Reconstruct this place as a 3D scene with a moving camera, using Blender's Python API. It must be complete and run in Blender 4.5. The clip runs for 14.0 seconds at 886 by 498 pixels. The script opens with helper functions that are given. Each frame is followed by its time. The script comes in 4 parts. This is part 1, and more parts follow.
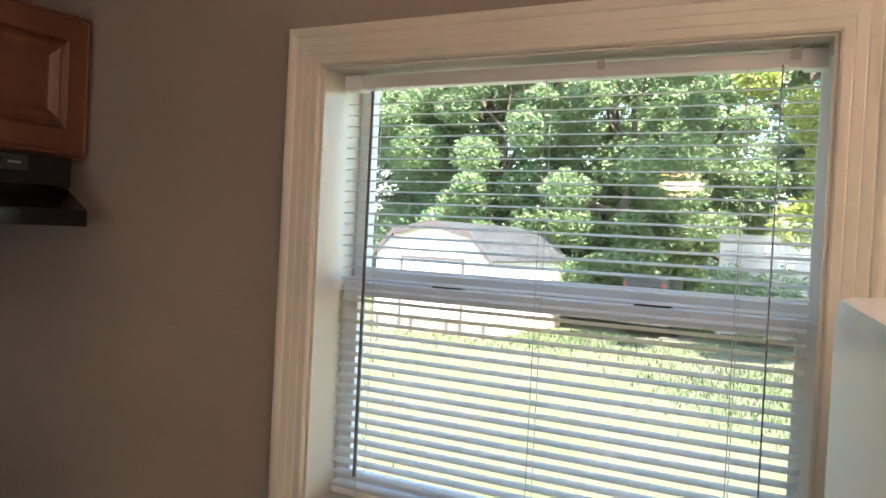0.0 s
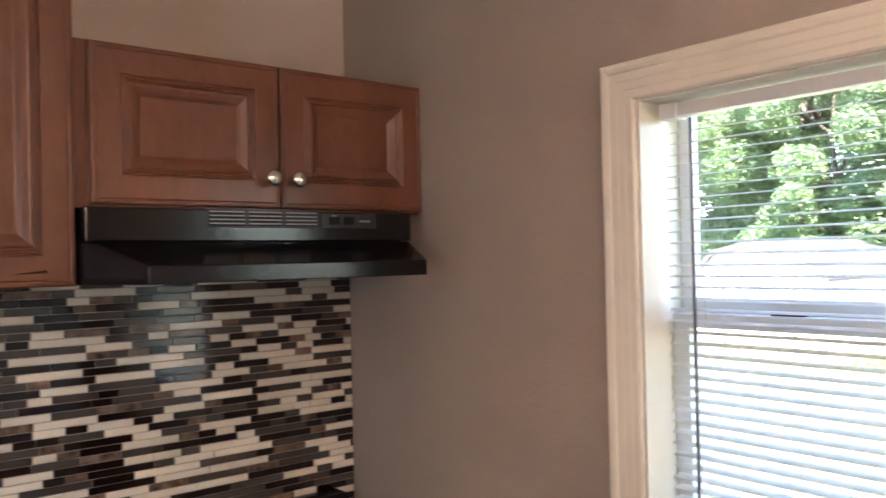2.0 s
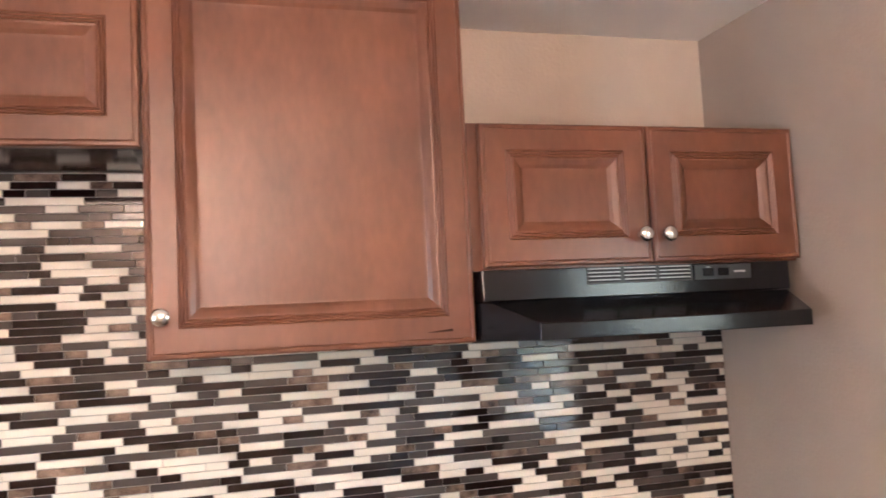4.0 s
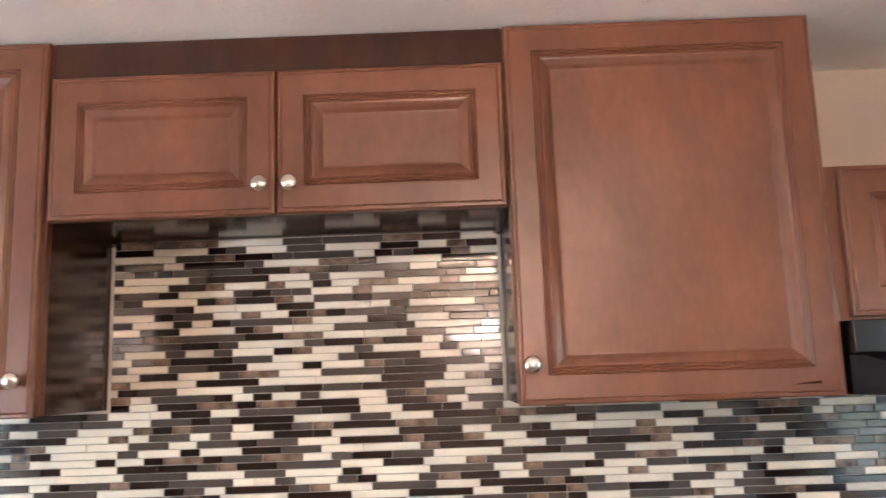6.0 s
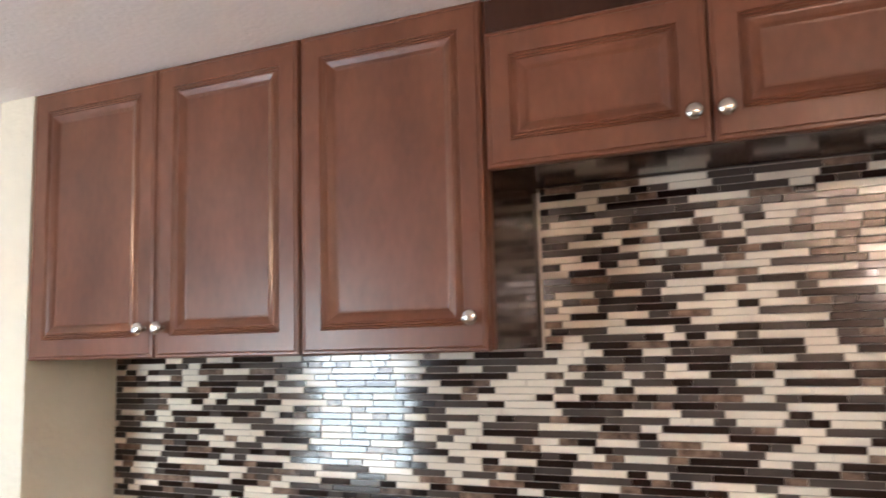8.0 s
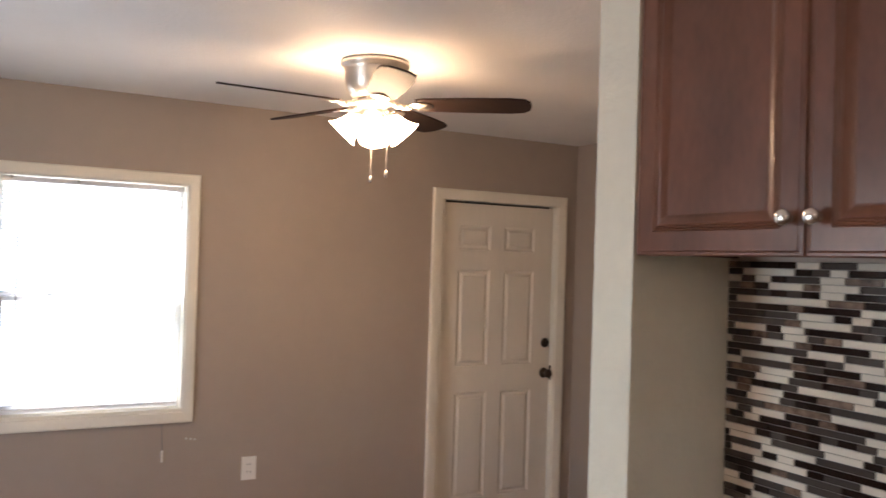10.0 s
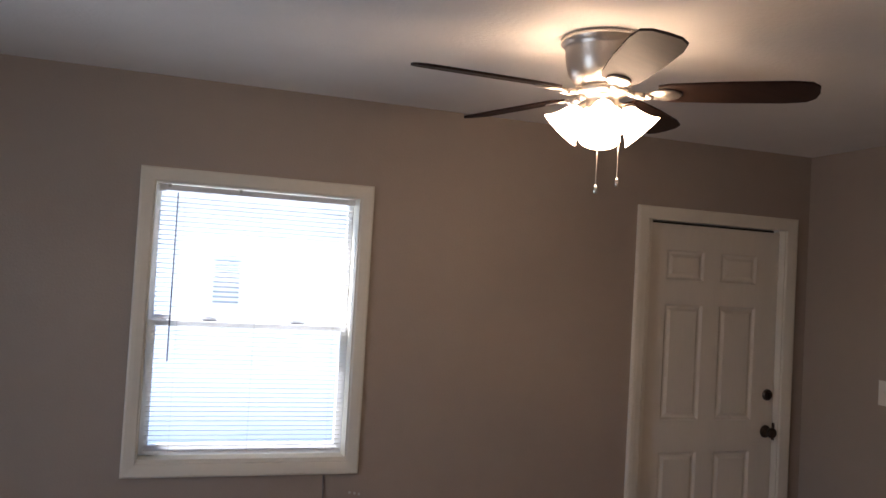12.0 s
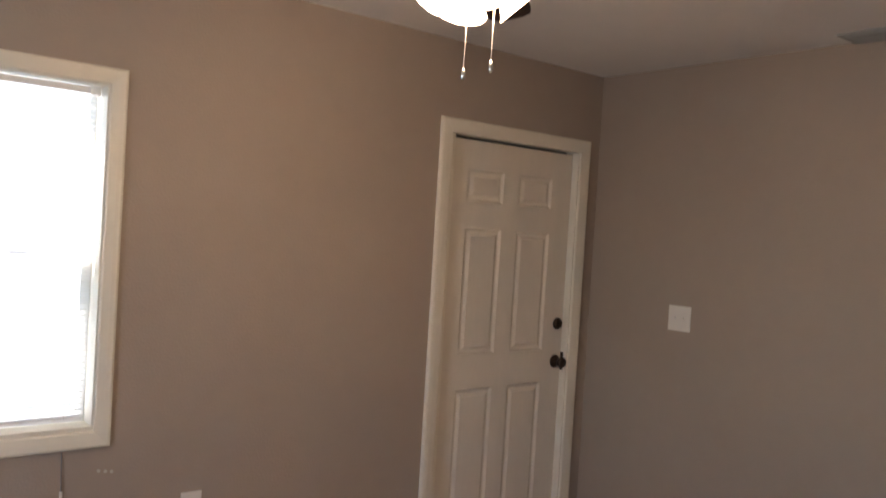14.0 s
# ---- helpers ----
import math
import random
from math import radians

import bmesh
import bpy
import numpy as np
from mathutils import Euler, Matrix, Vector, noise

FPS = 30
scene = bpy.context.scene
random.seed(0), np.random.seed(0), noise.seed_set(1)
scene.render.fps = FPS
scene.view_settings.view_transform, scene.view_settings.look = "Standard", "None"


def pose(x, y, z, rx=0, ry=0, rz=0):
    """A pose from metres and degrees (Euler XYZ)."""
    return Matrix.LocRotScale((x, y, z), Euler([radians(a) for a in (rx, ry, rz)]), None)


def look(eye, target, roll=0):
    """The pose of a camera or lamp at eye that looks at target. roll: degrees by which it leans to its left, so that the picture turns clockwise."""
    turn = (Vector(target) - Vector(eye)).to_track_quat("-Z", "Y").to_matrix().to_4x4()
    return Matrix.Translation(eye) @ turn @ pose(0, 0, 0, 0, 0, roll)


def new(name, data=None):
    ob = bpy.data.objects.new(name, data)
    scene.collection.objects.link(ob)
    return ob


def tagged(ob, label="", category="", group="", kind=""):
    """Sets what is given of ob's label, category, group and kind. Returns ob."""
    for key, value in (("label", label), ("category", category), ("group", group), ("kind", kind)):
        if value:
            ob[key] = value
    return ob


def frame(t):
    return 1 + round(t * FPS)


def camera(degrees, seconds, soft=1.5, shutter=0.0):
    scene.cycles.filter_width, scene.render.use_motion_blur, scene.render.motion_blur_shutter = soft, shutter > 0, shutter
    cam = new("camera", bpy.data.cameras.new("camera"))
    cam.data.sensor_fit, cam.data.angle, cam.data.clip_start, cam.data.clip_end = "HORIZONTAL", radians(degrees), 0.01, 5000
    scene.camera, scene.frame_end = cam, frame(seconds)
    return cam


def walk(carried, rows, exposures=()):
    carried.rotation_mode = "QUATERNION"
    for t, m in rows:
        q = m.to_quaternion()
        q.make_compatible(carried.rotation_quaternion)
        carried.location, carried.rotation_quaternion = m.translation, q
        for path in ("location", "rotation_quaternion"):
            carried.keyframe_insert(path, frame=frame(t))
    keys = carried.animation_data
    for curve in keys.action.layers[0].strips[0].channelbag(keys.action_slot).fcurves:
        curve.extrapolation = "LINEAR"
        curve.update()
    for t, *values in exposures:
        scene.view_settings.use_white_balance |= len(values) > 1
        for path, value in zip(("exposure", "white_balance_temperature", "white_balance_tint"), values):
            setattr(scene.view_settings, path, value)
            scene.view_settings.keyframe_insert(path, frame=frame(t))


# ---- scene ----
cam = camera(57.0, 14.0, shutter=0.35)

EXPOSURES = [(0, 2.95, 6600, 11), (1.0, 2.78, 6600, 12), (1.5, 3.07, 6500, 13), (2.2, 4.2, 6150, 17), (3.0, 4.98, 6000, 19), (5.5, 4.73, 5750, 10), (7.0, 4.5, 5800, 10), (8.0, 4.18, 5900, 12), (9.2, 3.55, 6150, 17),
             (11.3, 2.35, 5850, 17), (12.5, 1.77, 5650, 17), (13.0, 1.71, 5650, 17), (13.5, 1.71, 5800, 16), (14.0, 2.82, 6000, 15)]
PATH = [
    (0, (1.833, -1.157, 1.712), (0.87, 0.596, 1.675), 2.9),
    (0.5, (1.83, -1.156, 1.709), (0.829, 0.575, 1.685), 2.1),
    (1, (1.828, -1.156, 1.714), (0.664, 0.47, 1.694), 1.0),
    (1.5, (1.825, -1.161, 1.712), (0.454, 0.295, 1.717), -0.1),
    (2, (1.824, -1.18, 1.721), (0.282, 0.093, 1.748), -1.3),
    (2.5, (1.828, -1.194, 1.727), (0.146, -0.113, 1.784), -1.8),
    (3, (1.838, -1.203, 1.728), (0.047, -0.318, 1.818), -2.3),
    (3.2, (1.841, -1.206, 1.734), (0.014, -0.399, 1.835), -2.5),
    (5.5, (1.857, -1.457, 1.747), (-0.115, -1.302, 2.044), -2.2),
    (6, (1.867, -1.491, 1.741), (-0.107, -1.513, 2.06), -1.9),
    (6.5, (1.874, -1.514, 1.74), (-0.089, -1.732, 2.058), -1.6),
    (7, (1.886, -1.536, 1.742), (-0.043, -1.97, 2.044), -1.3),
    (7.5, (1.889, -1.585, 1.735), (0.013, -2.219, 2.009), -1.2),
    (8, (1.864, -1.66, 1.712), (0.067, -2.505, 1.946), -1.4),
    (8.5, (1.768, -1.762, 1.696), (0.112, -2.871, 1.87), -1.5),
    (9, (1.678, -1.889, 1.678), (0.238, -3.272, 1.784), -0.6),
    (9.2, (1.63, -1.946, 1.664), (0.307, -3.443, 1.747), 0.2),
    (11.3, (1.64, -2.648, 1.675), (0.955, -4.527, 1.704), 2.1),
    (11.5, (1.624, -2.736, 1.668), (0.965, -4.624, 1.708), 2.3),
    (12, (1.596, -2.919, 1.679), (0.953, -4.811, 1.754), 3.3),
    (12.5, (1.648, -3.125, 1.675), (0.859, -4.959, 1.795), 3.4),
    (13, (1.679, -3.317, 1.692), (0.684, -5.047, 1.822), 3.3),
    (13.5, (1.647, -3.469, 1.645), (0.488, -5.096, 1.751), 3.7),
    (14, (1.624, -3.621, 1.601), (0.361, -5.171, 1.559), 3.5),
]
walk(cam, [(t, look(eye, target, roll)) for t, eye, target, roll in PATH], exposures=EXPOSURES)

# ---- world, sun, large lights ----
SUN_EL, SUN_AZ = 58.0, 128.0     # degrees; azimuth clockwise from +y
world = bpy.data.worlds.new("sky")
scene.world = world
world.use_nodes = True
wn = world.node_tree.nodes
sky = wn.new("ShaderNodeTexSky")
sky.sky_type = "NISHITA"
sky.sun_disc = False
sky.sun_elevation, sky.sun_rotation = radians(SUN_EL), radians(SUN_AZ)
world.node_tree.links.new(sky.outputs[0], wn["Background"].inputs[0])
wn["Background"].inputs[1].default_value = 0.15
sun = new("sun", bpy.data.lights.new("sun", "SUN"))
sun.data.energy, sun.data.angle, sun.data.color = 5.0, radians(0.5), (1.0, 0.95, 0.88)
az, el = radians(SUN_AZ), radians(SUN_EL)
SUN_DIR = Vector((math.sin(az) * math.cos(el), math.cos(az) * math.cos(el), math.sin(el)))
sun.matrix_world = look(SUN_DIR * 60, (0, 0, 0))


def area_light(name, eye, target, w, h, watts, color):
    ob = new(name, bpy.data.lights.new(name, "AREA"))
    ob.data.shape, ob.data.size, ob.data.size_y = "RECTANGLE", w, h
    ob.data.energy, ob.data.color = watts, color
    ob.matrix_world = look(eye, target)
    return ob


# sky light that comes in by the side window
area_light("side_window_daylight", (3.10, -4.64, 1.38), (0, -4.64, 1.36), 0.80, 1.12, 2.8, (0.86, 0.93, 1.0))


# ---- materials ----
def material(name, color, rough=0.5, metal=0.0, vary=0.0, scale=8.0, stretch=(1, 1, 1), bump=0.0, bump_scale=60.0,
             second=None, coat=0.0, rand=0.0, spec=0.5, ior=1.5):
    """Principled surface with colour variation at two scales and a fine relief."""
    m = bpy.data.materials.new(name)
    m.use_nodes = True
    nt = m.node_tree
    n, l = nt.nodes, nt.links
    p = n["Principled BSDF"]
    p.inputs["Roughness"].default_value = rough
    p.inputs["Metallic"].default_value = metal
    p.inputs["Coat Weight"].default_value = coat
    p.inputs["Coat Roughness"].default_value = 0.2
    p.inputs["Specular IOR Level"].default_value = spec
    p.inputs["IOR"].default_value = ior
    p.inputs["Base Color"].default_value = (*color, 1)
    tc = n.new("ShaderNodeTexCoord")
    mp = n.new("ShaderNodeMapping")
    mp.inputs["Scale"].default_value = stretch
    l.new(tc.outputs["Object"], mp.inputs["Vector"])
    if vary > 0 or second:
        big, small = n.new("ShaderNodeTexNoise"), n.new("ShaderNodeTexNoise")
        big.inputs["Scale"].default_value, small.inputs["Scale"].default_value = scale, scale * 9
        big.inputs["Detail"].default_value, small.inputs["Detail"].default_value = 4, 6
        l.new(mp.outputs[0], big.inputs["Vector"])
        l.new(mp.outputs[0], small.inputs["Vector"])
        add = n.new("ShaderNodeMath")
        add.operation = "MULTIPLY_ADD"
        add.inputs[1].default_value = 0.45
        l.new(small.outputs["Fac"], add.inputs[0])
        l.new(big.outputs["Fac"], add.inputs[2])
        ramp = n.new("ShaderNodeMapRange")
        ramp.inputs["From Min"].default_value, ramp.inputs["From Max"].default_value = 0.45, 1.0
        l.new(add.outputs[0], ramp.inputs["Value"])
        mix = n.new("ShaderNodeMixRGB")
        lo = second or [c * (1 - vary) for c in color]
        mix.inputs[1].default_value = (*lo, 1)
        mix.inputs[2].default_value = (*[min(1, c * (1 + vary)) for c in color], 1)
        l.new(ramp.outputs[0], mix.inputs[0])
        last = mix.outputs[0]
        if rand > 0:
            info = n.new("ShaderNodeObjectInfo")
            geo = n.new("ShaderNodeNewGeometry")
            both = n.new("ShaderNodeMath")
            both.operation = "ADD"
            l.new(info.outputs["Random"], both.inputs[0])
            l.new(geo.outputs["Random Per Island"], both.inputs[1])
            half = n.new("ShaderNodeMapRange")
            half.inputs["From Max"].default_value = 2.0
            half.inputs["To Min"].default_value, half.inputs["To Max"].default_value = 1 - rand, 1 + rand
            l.new(both.outputs[0], half.inputs["Value"])
            hsv = n.new("ShaderNodeHueSaturation")
            l.new(half.outputs[0], hsv.inputs["Value"])
            l.new(last, hsv.inputs["Color"])
            last = hsv.outputs[0]
        l.new(last, p.inputs["Base Color"])
        rr = n.new("ShaderNodeMapRange")
        rr.inputs["To Min"].default_value, rr.inputs["To Max"].default_value = max(0.02, rough - 0.06), min(1, rough + 0.08)
        l.new(small.outputs["Fac"], rr.inputs["Value"])
        l.new(rr.outputs[0], p.inputs["Roughness"])
    if bump > 0:
        bn = n.new("ShaderNodeTexNoise")
        bn.inputs["Scale"].default_value, bn.inputs["Detail"].default_value = bump_scale, 5
        l.new(mp.outputs[0], bn.inputs["Vector"])
        b = n.new("ShaderNodeBump")
        b.inputs["Strength"].default_value, b.inputs["Distance"].default_value = bump, 0.004
        l.new(bn.outputs["Fac"], b.inputs["Height"])
        l.new(b.outputs[0], p.inputs["Normal"])
    return m


PAINT = material("taupe_wall_paint", (0.36, 0.30, 0.25), 0.62, vary=0.05, scale=1.5, bump=0.28, bump_scale=110)
CEIL = material("ceiling_paint", (0.85, 0.83, 0.81), 0.8, vary=0.03, scale=1.2, bump=0.5, bump_scale=70)
# Taupe of PAINT scaled up about 1.5 times, for the kitchen west wall.
TAUPE_PALE = material("lighter_taupe_wall", (0.53, 0.45, 0.37), 0.62, vary=0.05, scale=1.5, bump=0.28, bump_scale=110)
STUB = material("cream_end_paint", (0.77, 0.72, 0.58), 0.55, vary=0.05, scale=3, bump=0.6, bump_scale=60)
TRIM = material("cream_trim_paint", (0.75, 0.71, 0.61), 0.35, vary=0.03, scale=5, bump=0.1, bump_scale=45)
DOORP = material("door_paint", (0.70, 0.65, 0.56), 0.42, vary=0.04, scale=3, bump=0.1, bump_scale=90, stretch=(3, 3, 0.6))
VINYL = material("white_vinyl", (0.80, 0.80, 0.80), 0.35, vary=0.03, scale=4)
SLAT = material("blind_slat", (0.82, 0.82, 0.80), 0.35, vary=0.03, scale=6)
WOOD = material("cherry_stained_maple", (0.158, 0.060, 0.031), 0.33, vary=0.30, scale=5.5, stretch=(1.2, 1.2, 0.55), bump=0.05, bump_scale=40, coat=0.06)
# Door wood's hue at about a quarter its value, for carcasses and filler board.
WOOD_DARK = material("dark_cabinet_wood", (0.042, 0.016, 0.009), 0.16, vary=0.3, scale=4, stretch=(2, 2, 0.4))
CHROME = material("brushed_nickel", (0.72, 0.69, 0.64), 0.16, 1.0, vary=0.05, scale=30)
NICKEL = material("polished_nickel", (0.76, 0.69, 0.61), 0.35, 1.0, vary=0.03, scale=3)
BLACK = material("black_enamel", (0.005, 0.005, 0.006), 0.16, vary=0.2, scale=20, bump=0.04, bump_scale=200, spec=0.4)
BLACKP = material("black_plastic", (0.02, 0.022, 0.022), 0.4, vary=0.1, scale=20)
PRINT = material("grey_print", (0.35, 0.36, 0.36), 0.5, vary=0.1, scale=20)
DARKVOID = material("dark_slot", (0.006, 0.006, 0.006), 0.9, vary=0.1, scale=10)
BRONZE = material("aged_bronze", (0.05, 0.035, 0.025), 0.3, 0.9, vary=0.2, scale=20)
WHITEP = material("white_plastic", (0.78, 0.76, 0.72), 0.35, vary=0.03, scale=15)
WAND = material("grey_wand", (0.16, 0.16, 0.18), 0.3, vary=0.1, scale=15)
CORD = material("cord", (0.55, 0.54, 0.5), 0.7, vary=0.1, scale=60)
FRIDGE = material("white_appliance_enamel", (0.8, 0.8, 0.8), 0.4, vary=0.02, scale=3, bump=0.03, bump_scale=25)
BLADE = material("dark_walnut_blade", (0.026, 0.012, 0.008), 0.6, vary=0.3, scale=6, stretch=(1, 6, 1), spec=0.25)
FLOOR = material("wood_plank_floor", (0.22, 0.15, 0.10), 0.4, vary=0.3, scale=3, stretch=(6, 0.6, 1))
GROUT = material("pale_grout", (0.50, 0.46, 0.41), 0.8, vary=0.08, scale=20, bump=0.3, bump_scale=150)
CAULK = material("pale_caulk", (0.62, 0.58, 0.52), 0.6, vary=0.08, scale=20)
TILE_CREAM = material("cream_stone_tile", (0.78, 0.73, 0.62), 0.10, vary=0.06, scale=14, rand=0.08, stretch=(1, 1, 3))
TILE_GREY = material("smoke_glass_tile", (0.072, 0.060, 0.052), 0.07, vary=0.08, scale=14, rand=0.2, ior=1.62)
TILE_DARK = material("espresso_glass_tile", (0.013, 0.005, 0.004), 0.05, vary=0.15, scale=14, rand=0.3, ior=1.62)
TILE_MARBLE = material("brown_marble_tile", (0.30, 0.21, 0.15), 0.12, second=(0.022, 0.012, 0.009), vary=0.1, scale=38, rand=0.2)
GRASS = material("lawn", (0.055, 0.072, 0.024), 0.9, second=(0.085, 0.070, 0.060), vary=0.25, scale=0.7, bump=0.6, bump_scale=8)
BLADES = material("grass_blades", (0.05, 0.078, 0.022), 0.7, vary=0.3, scale=0.8, rand=0.25)
BARK = material("bark", (0.10, 0.075, 0.055), 0.9, vary=0.4, scale=4, stretch=(3, 3, 0.6), bump=0.6, bump_scale=20)
LEAF = material("leaves", (0.10, 0.15, 0.072), 0.45, vary=0.35, scale=0.6, rand=0.45)
LEAFY = material("yellow_green_leaves", (0.16, 0.20, 0.05), 0.5, vary=0.3, scale=0.6, rand=0.4)
SHEDW = material("cream_shed_siding", (0.80, 0.75, 0.66), 0.6, vary=0.05, scale=2, stretch=(4, 4, 0.5))
SHEDT = material("dark_shed_trim", (0.10, 0.08, 0.08), 0.6, vary=0.1, scale=4)
SHEDB = material("tan_skirt_boards", (0.50, 0.36, 0.24), 0.7, vary=0.15, scale=3)
ROOF = material("grey_roof_sheet", (0.055, 0.055, 0.065), 0.35, vary=0.25, scale=2, stretch=(5, 0.6, 1))
FENCE = material("weathered_pale_boards", (0.46, 0.41, 0.37), 0.8, vary=0.14, scale=2, stretch=(0.6, 4, 5), rand=0.12, bump=0.3, bump_scale=30)
REDLENS = material("red_lens", (0.16, 0.012, 0.01), 0.2, vary=0.1, scale=20)
SIDING = material("white_siding", (0.87, 0.87, 0.86), 0.6, vary=0.03, scale=1.5)
ROAD = material("pale_concrete", (0.68, 0.66, 0.63), 0.9, vary=0.1, scale=1.5, bump=0.3, bump_scale=30)


def backlit(m, color, share):
    """Let light through a thin leaf."""
    n, l = m.node_tree.nodes, m.node_tree.links
    tr, mx = n.new("ShaderNodeBsdfTranslucent"), n.new("ShaderNodeMixShader")
    tr.inputs[0].default_value = (*color, 1)
    mx.inputs[0].default_value = share
    l.new(n["Principled BSDF"].outputs[0], mx.inputs[1])
    l.new(tr.outputs[0], mx.inputs[2])
    l.new(mx.outputs[0], n["Material Output"].inputs[0])


backlit(LEAF, (0.40, 0.50, 0.29), 0.58)
backlit(LEAFY, (0.50, 0.53, 0.18), 0.58)
backlit(SLAT, (0.85, 0.85, 0.83), 0.5)


def glass_material():
    m = bpy.data.materials.new("window_glass")
    m.use_nodes = True
    n, l = m.node_tree.nodes, m.node_tree.links
    n.remove(n["Principled BSDF"])
    tr, gl, mx = n.new("ShaderNodeBsdfTransparent"), n.new("ShaderNodeBsdfGlossy"), n.new("ShaderNodeMixShader")
    tr.inputs[0].default_value = (0.95, 0.97, 0.95, 1)
    gl.inputs["Roughness"].default_value = 0.03
    mx.inputs[0].default_value = 0.05
    l.new(tr.outputs[0], mx.inputs[1])
    l.new(gl.outputs[0], mx.inputs[2])
    l.new(mx.outputs[0], n["Material Output"].inputs[0])
    return m


GLASS = glass_material()


def glow(name, color, strength):
    m = bpy.data.materials.new(name)
    m.use_nodes = True
    p = m.node_tree.nodes["Principled BSDF"]
    p.inputs["Base Color"].default_value = (0.9, 0.88, 0.84, 1)
    p.inputs["Roughness"].default_value = 0.3
    p.inputs["Emission Color"].default_value = (*color, 1)
    p.inputs["Emission Strength"].default_value = strength
    return m


SHADE = glow("lit_frosted_shade", (1.0, 0.67, 0.38), 5.3)
DOME = glow("lit_ceiling_dome", (1.0, 0.72, 0.56), 2.0)
BULB = glow("lit_bulb", (1.0, 0.74, 0.54), 40.0)


# ---- mesh helpers ----
def link(name, bm, mat, bevel=0.0, smooth=False):
    me = bpy.data.meshes.new(name)
    if bevel > 0:
        bmesh.ops.bevel(bm, geom=bm.edges[:], offset=bevel, segments=2, affect="EDGES", profile=0.6)
    bmesh.ops.recalc_face_normals(bm, faces=bm.faces[:])
    if smooth:
        for f in bm.faces:
            f.smooth = True
    bm.to_mesh(me)
    bm.free()
    for m in (mat if isinstance(mat, (list, tuple)) else [mat]):
        me.materials.append(m)
    return new(name, me)


def part(name, bm, mat, parent, label="", bevel=0.0, smooth=False):
    """One mesh object under a thing or under a part."""
    ob = link(name, bm, mat, bevel, smooth)
    under(ob, parent)
    if label:
        ob["label"] = label
    return ob


def under(ob, parent):
    ob.parent = parent
    loc = parent.location.copy()
    up = parent.parent
    while up:
        loc += up.location
        up = up.parent
    ob.location -= loc


def thing(name, at, label, category, group="", kind=""):
    ob = new(name)
    ob.empty_display_size = 0.05
    ob.location = at
    return tagged(ob, label, category, group, kind)


def bx(bm, x0, x1, y0, y1, z0, z1):
    vs = [bm.verts.new(c) for c in ((x0, y0, z0), (x1, y0, z0), (x1, y1, z0), (x0, y1, z0), (x0, y0, z1), (x1, y0, z1), (x1, y1, z1), (x0, y1, z1))]
    for f in ((3, 2, 1, 0), (4, 5, 6, 7), (0, 1, 5, 4), (1, 2, 6, 5), (2, 3, 7, 6), (3, 0, 4, 7)):
        bm.faces.new([vs[i] for i in f])
    return vs


def box(*a):
    bm = bmesh.new()
    bx(bm, *a)
    return bm


def lathe(bm, profile, m=Matrix.Identity(4), seg=24, waves=0, wave=0.0):
    """Turn (radius, height) pairs round the z axis; waves ripples the last ring."""
    rings = []
    for k, (r, h) in enumerate(profile):
        ring = []
        for i in range(seg):
            a = 2 * math.pi * i / seg
            f = k / max(1, len(profile) - 1)
            rr = r * (1 + wave * f * f * math.cos(waves * a)) if waves else r
            ring.append(bm.verts.new(m @ Vector((rr * math.cos(a), rr * math.sin(a), h))))
        rings.append(ring)
    for a, b in zip(rings, rings[1:]):
        for i in range(seg):
            bm.faces.new((a[i], a[(i + 1) % seg], b[(i + 1) % seg], b[i]))
    return rings


def solid(bm, profile, m=Matrix.Identity(4), seg=24):
    rings = lathe(bm, profile, m, seg)
    bm.faces.new(rings[0][::-1])
    bm.faces.new(rings[-1])
    return bm


def rod(bm, a, b, r0, r1=None, seg=8):
    a, b = Vector(a), Vector(b)
    m = Matrix.Translation(a) @ (b - a).to_track_quat("Z", "Y").to_matrix().to_4x4()
    return solid(bm, [(r0, 0), (r1 if r1 is not None else r0, (b - a).length)], m, seg)


def rings_panel(bm, place, w, h, steps):
    """Nested rectangles (inset, depth) over a w x h panel; place maps (u, v, depth) to the world."""
    prev = None
    for inset, d in steps:
        cur = [bm.verts.new(place(u, v, d)) for u, v in ((inset, inset), (w - inset, inset), (w - inset, h - inset), (inset, h - inset))]
        if prev:
            for i in range(4):
                bm.faces.new((prev[i], prev[(i + 1) % 4], cur[(i + 1) % 4], cur[i]))
        else:
            bm.faces.new(cur[::-1])
        prev = cur
    bm.faces.new(prev)


# ---- structure ----
CH = 2.44


def setting(name, bm, mat, label, category):
    return tagged(link(name, bm, mat), label, category, kind="structure")


def pierced(bm, axis, p0, p1, a0, a1, z0, z1, holes):
    """A wall between planes p0 and p1 across axis, from a0 to a1 along the other, with holes (a, b, low, high)."""
    def put(u0, u1, w0, w1):
        if u1 - u0 > 1e-6 and w1 - w0 > 1e-6:
            bx(bm, *((p0, p1, u0, u1) if axis == "x" else (u0, u1, p0, p1)), w0, w1)
    at = a0
    for a, b, lo, hi in sorted(holes):
        put(at, a, z0, z1)
        put(a, b, z0, lo)
        put(a, b, hi, z1)
        at = b
    put(at, a1, z0, z1)
    return bm


KW = (0.94, 1.762, 1.205, 1.995)     # kitchen window opening: x0 x1 z0 z1
LW = (0.803, 1.653, 0.879, 2.013)    # front window opening
EW = (-5.06, -4.22, 0.80, 1.96)      # side window opening, along y
DR = (-1.492, -0.632, 0.0, 2.055)    # front door opening
FY, RX, EX, T = -6.39, -1.626, 3.0, 0.15

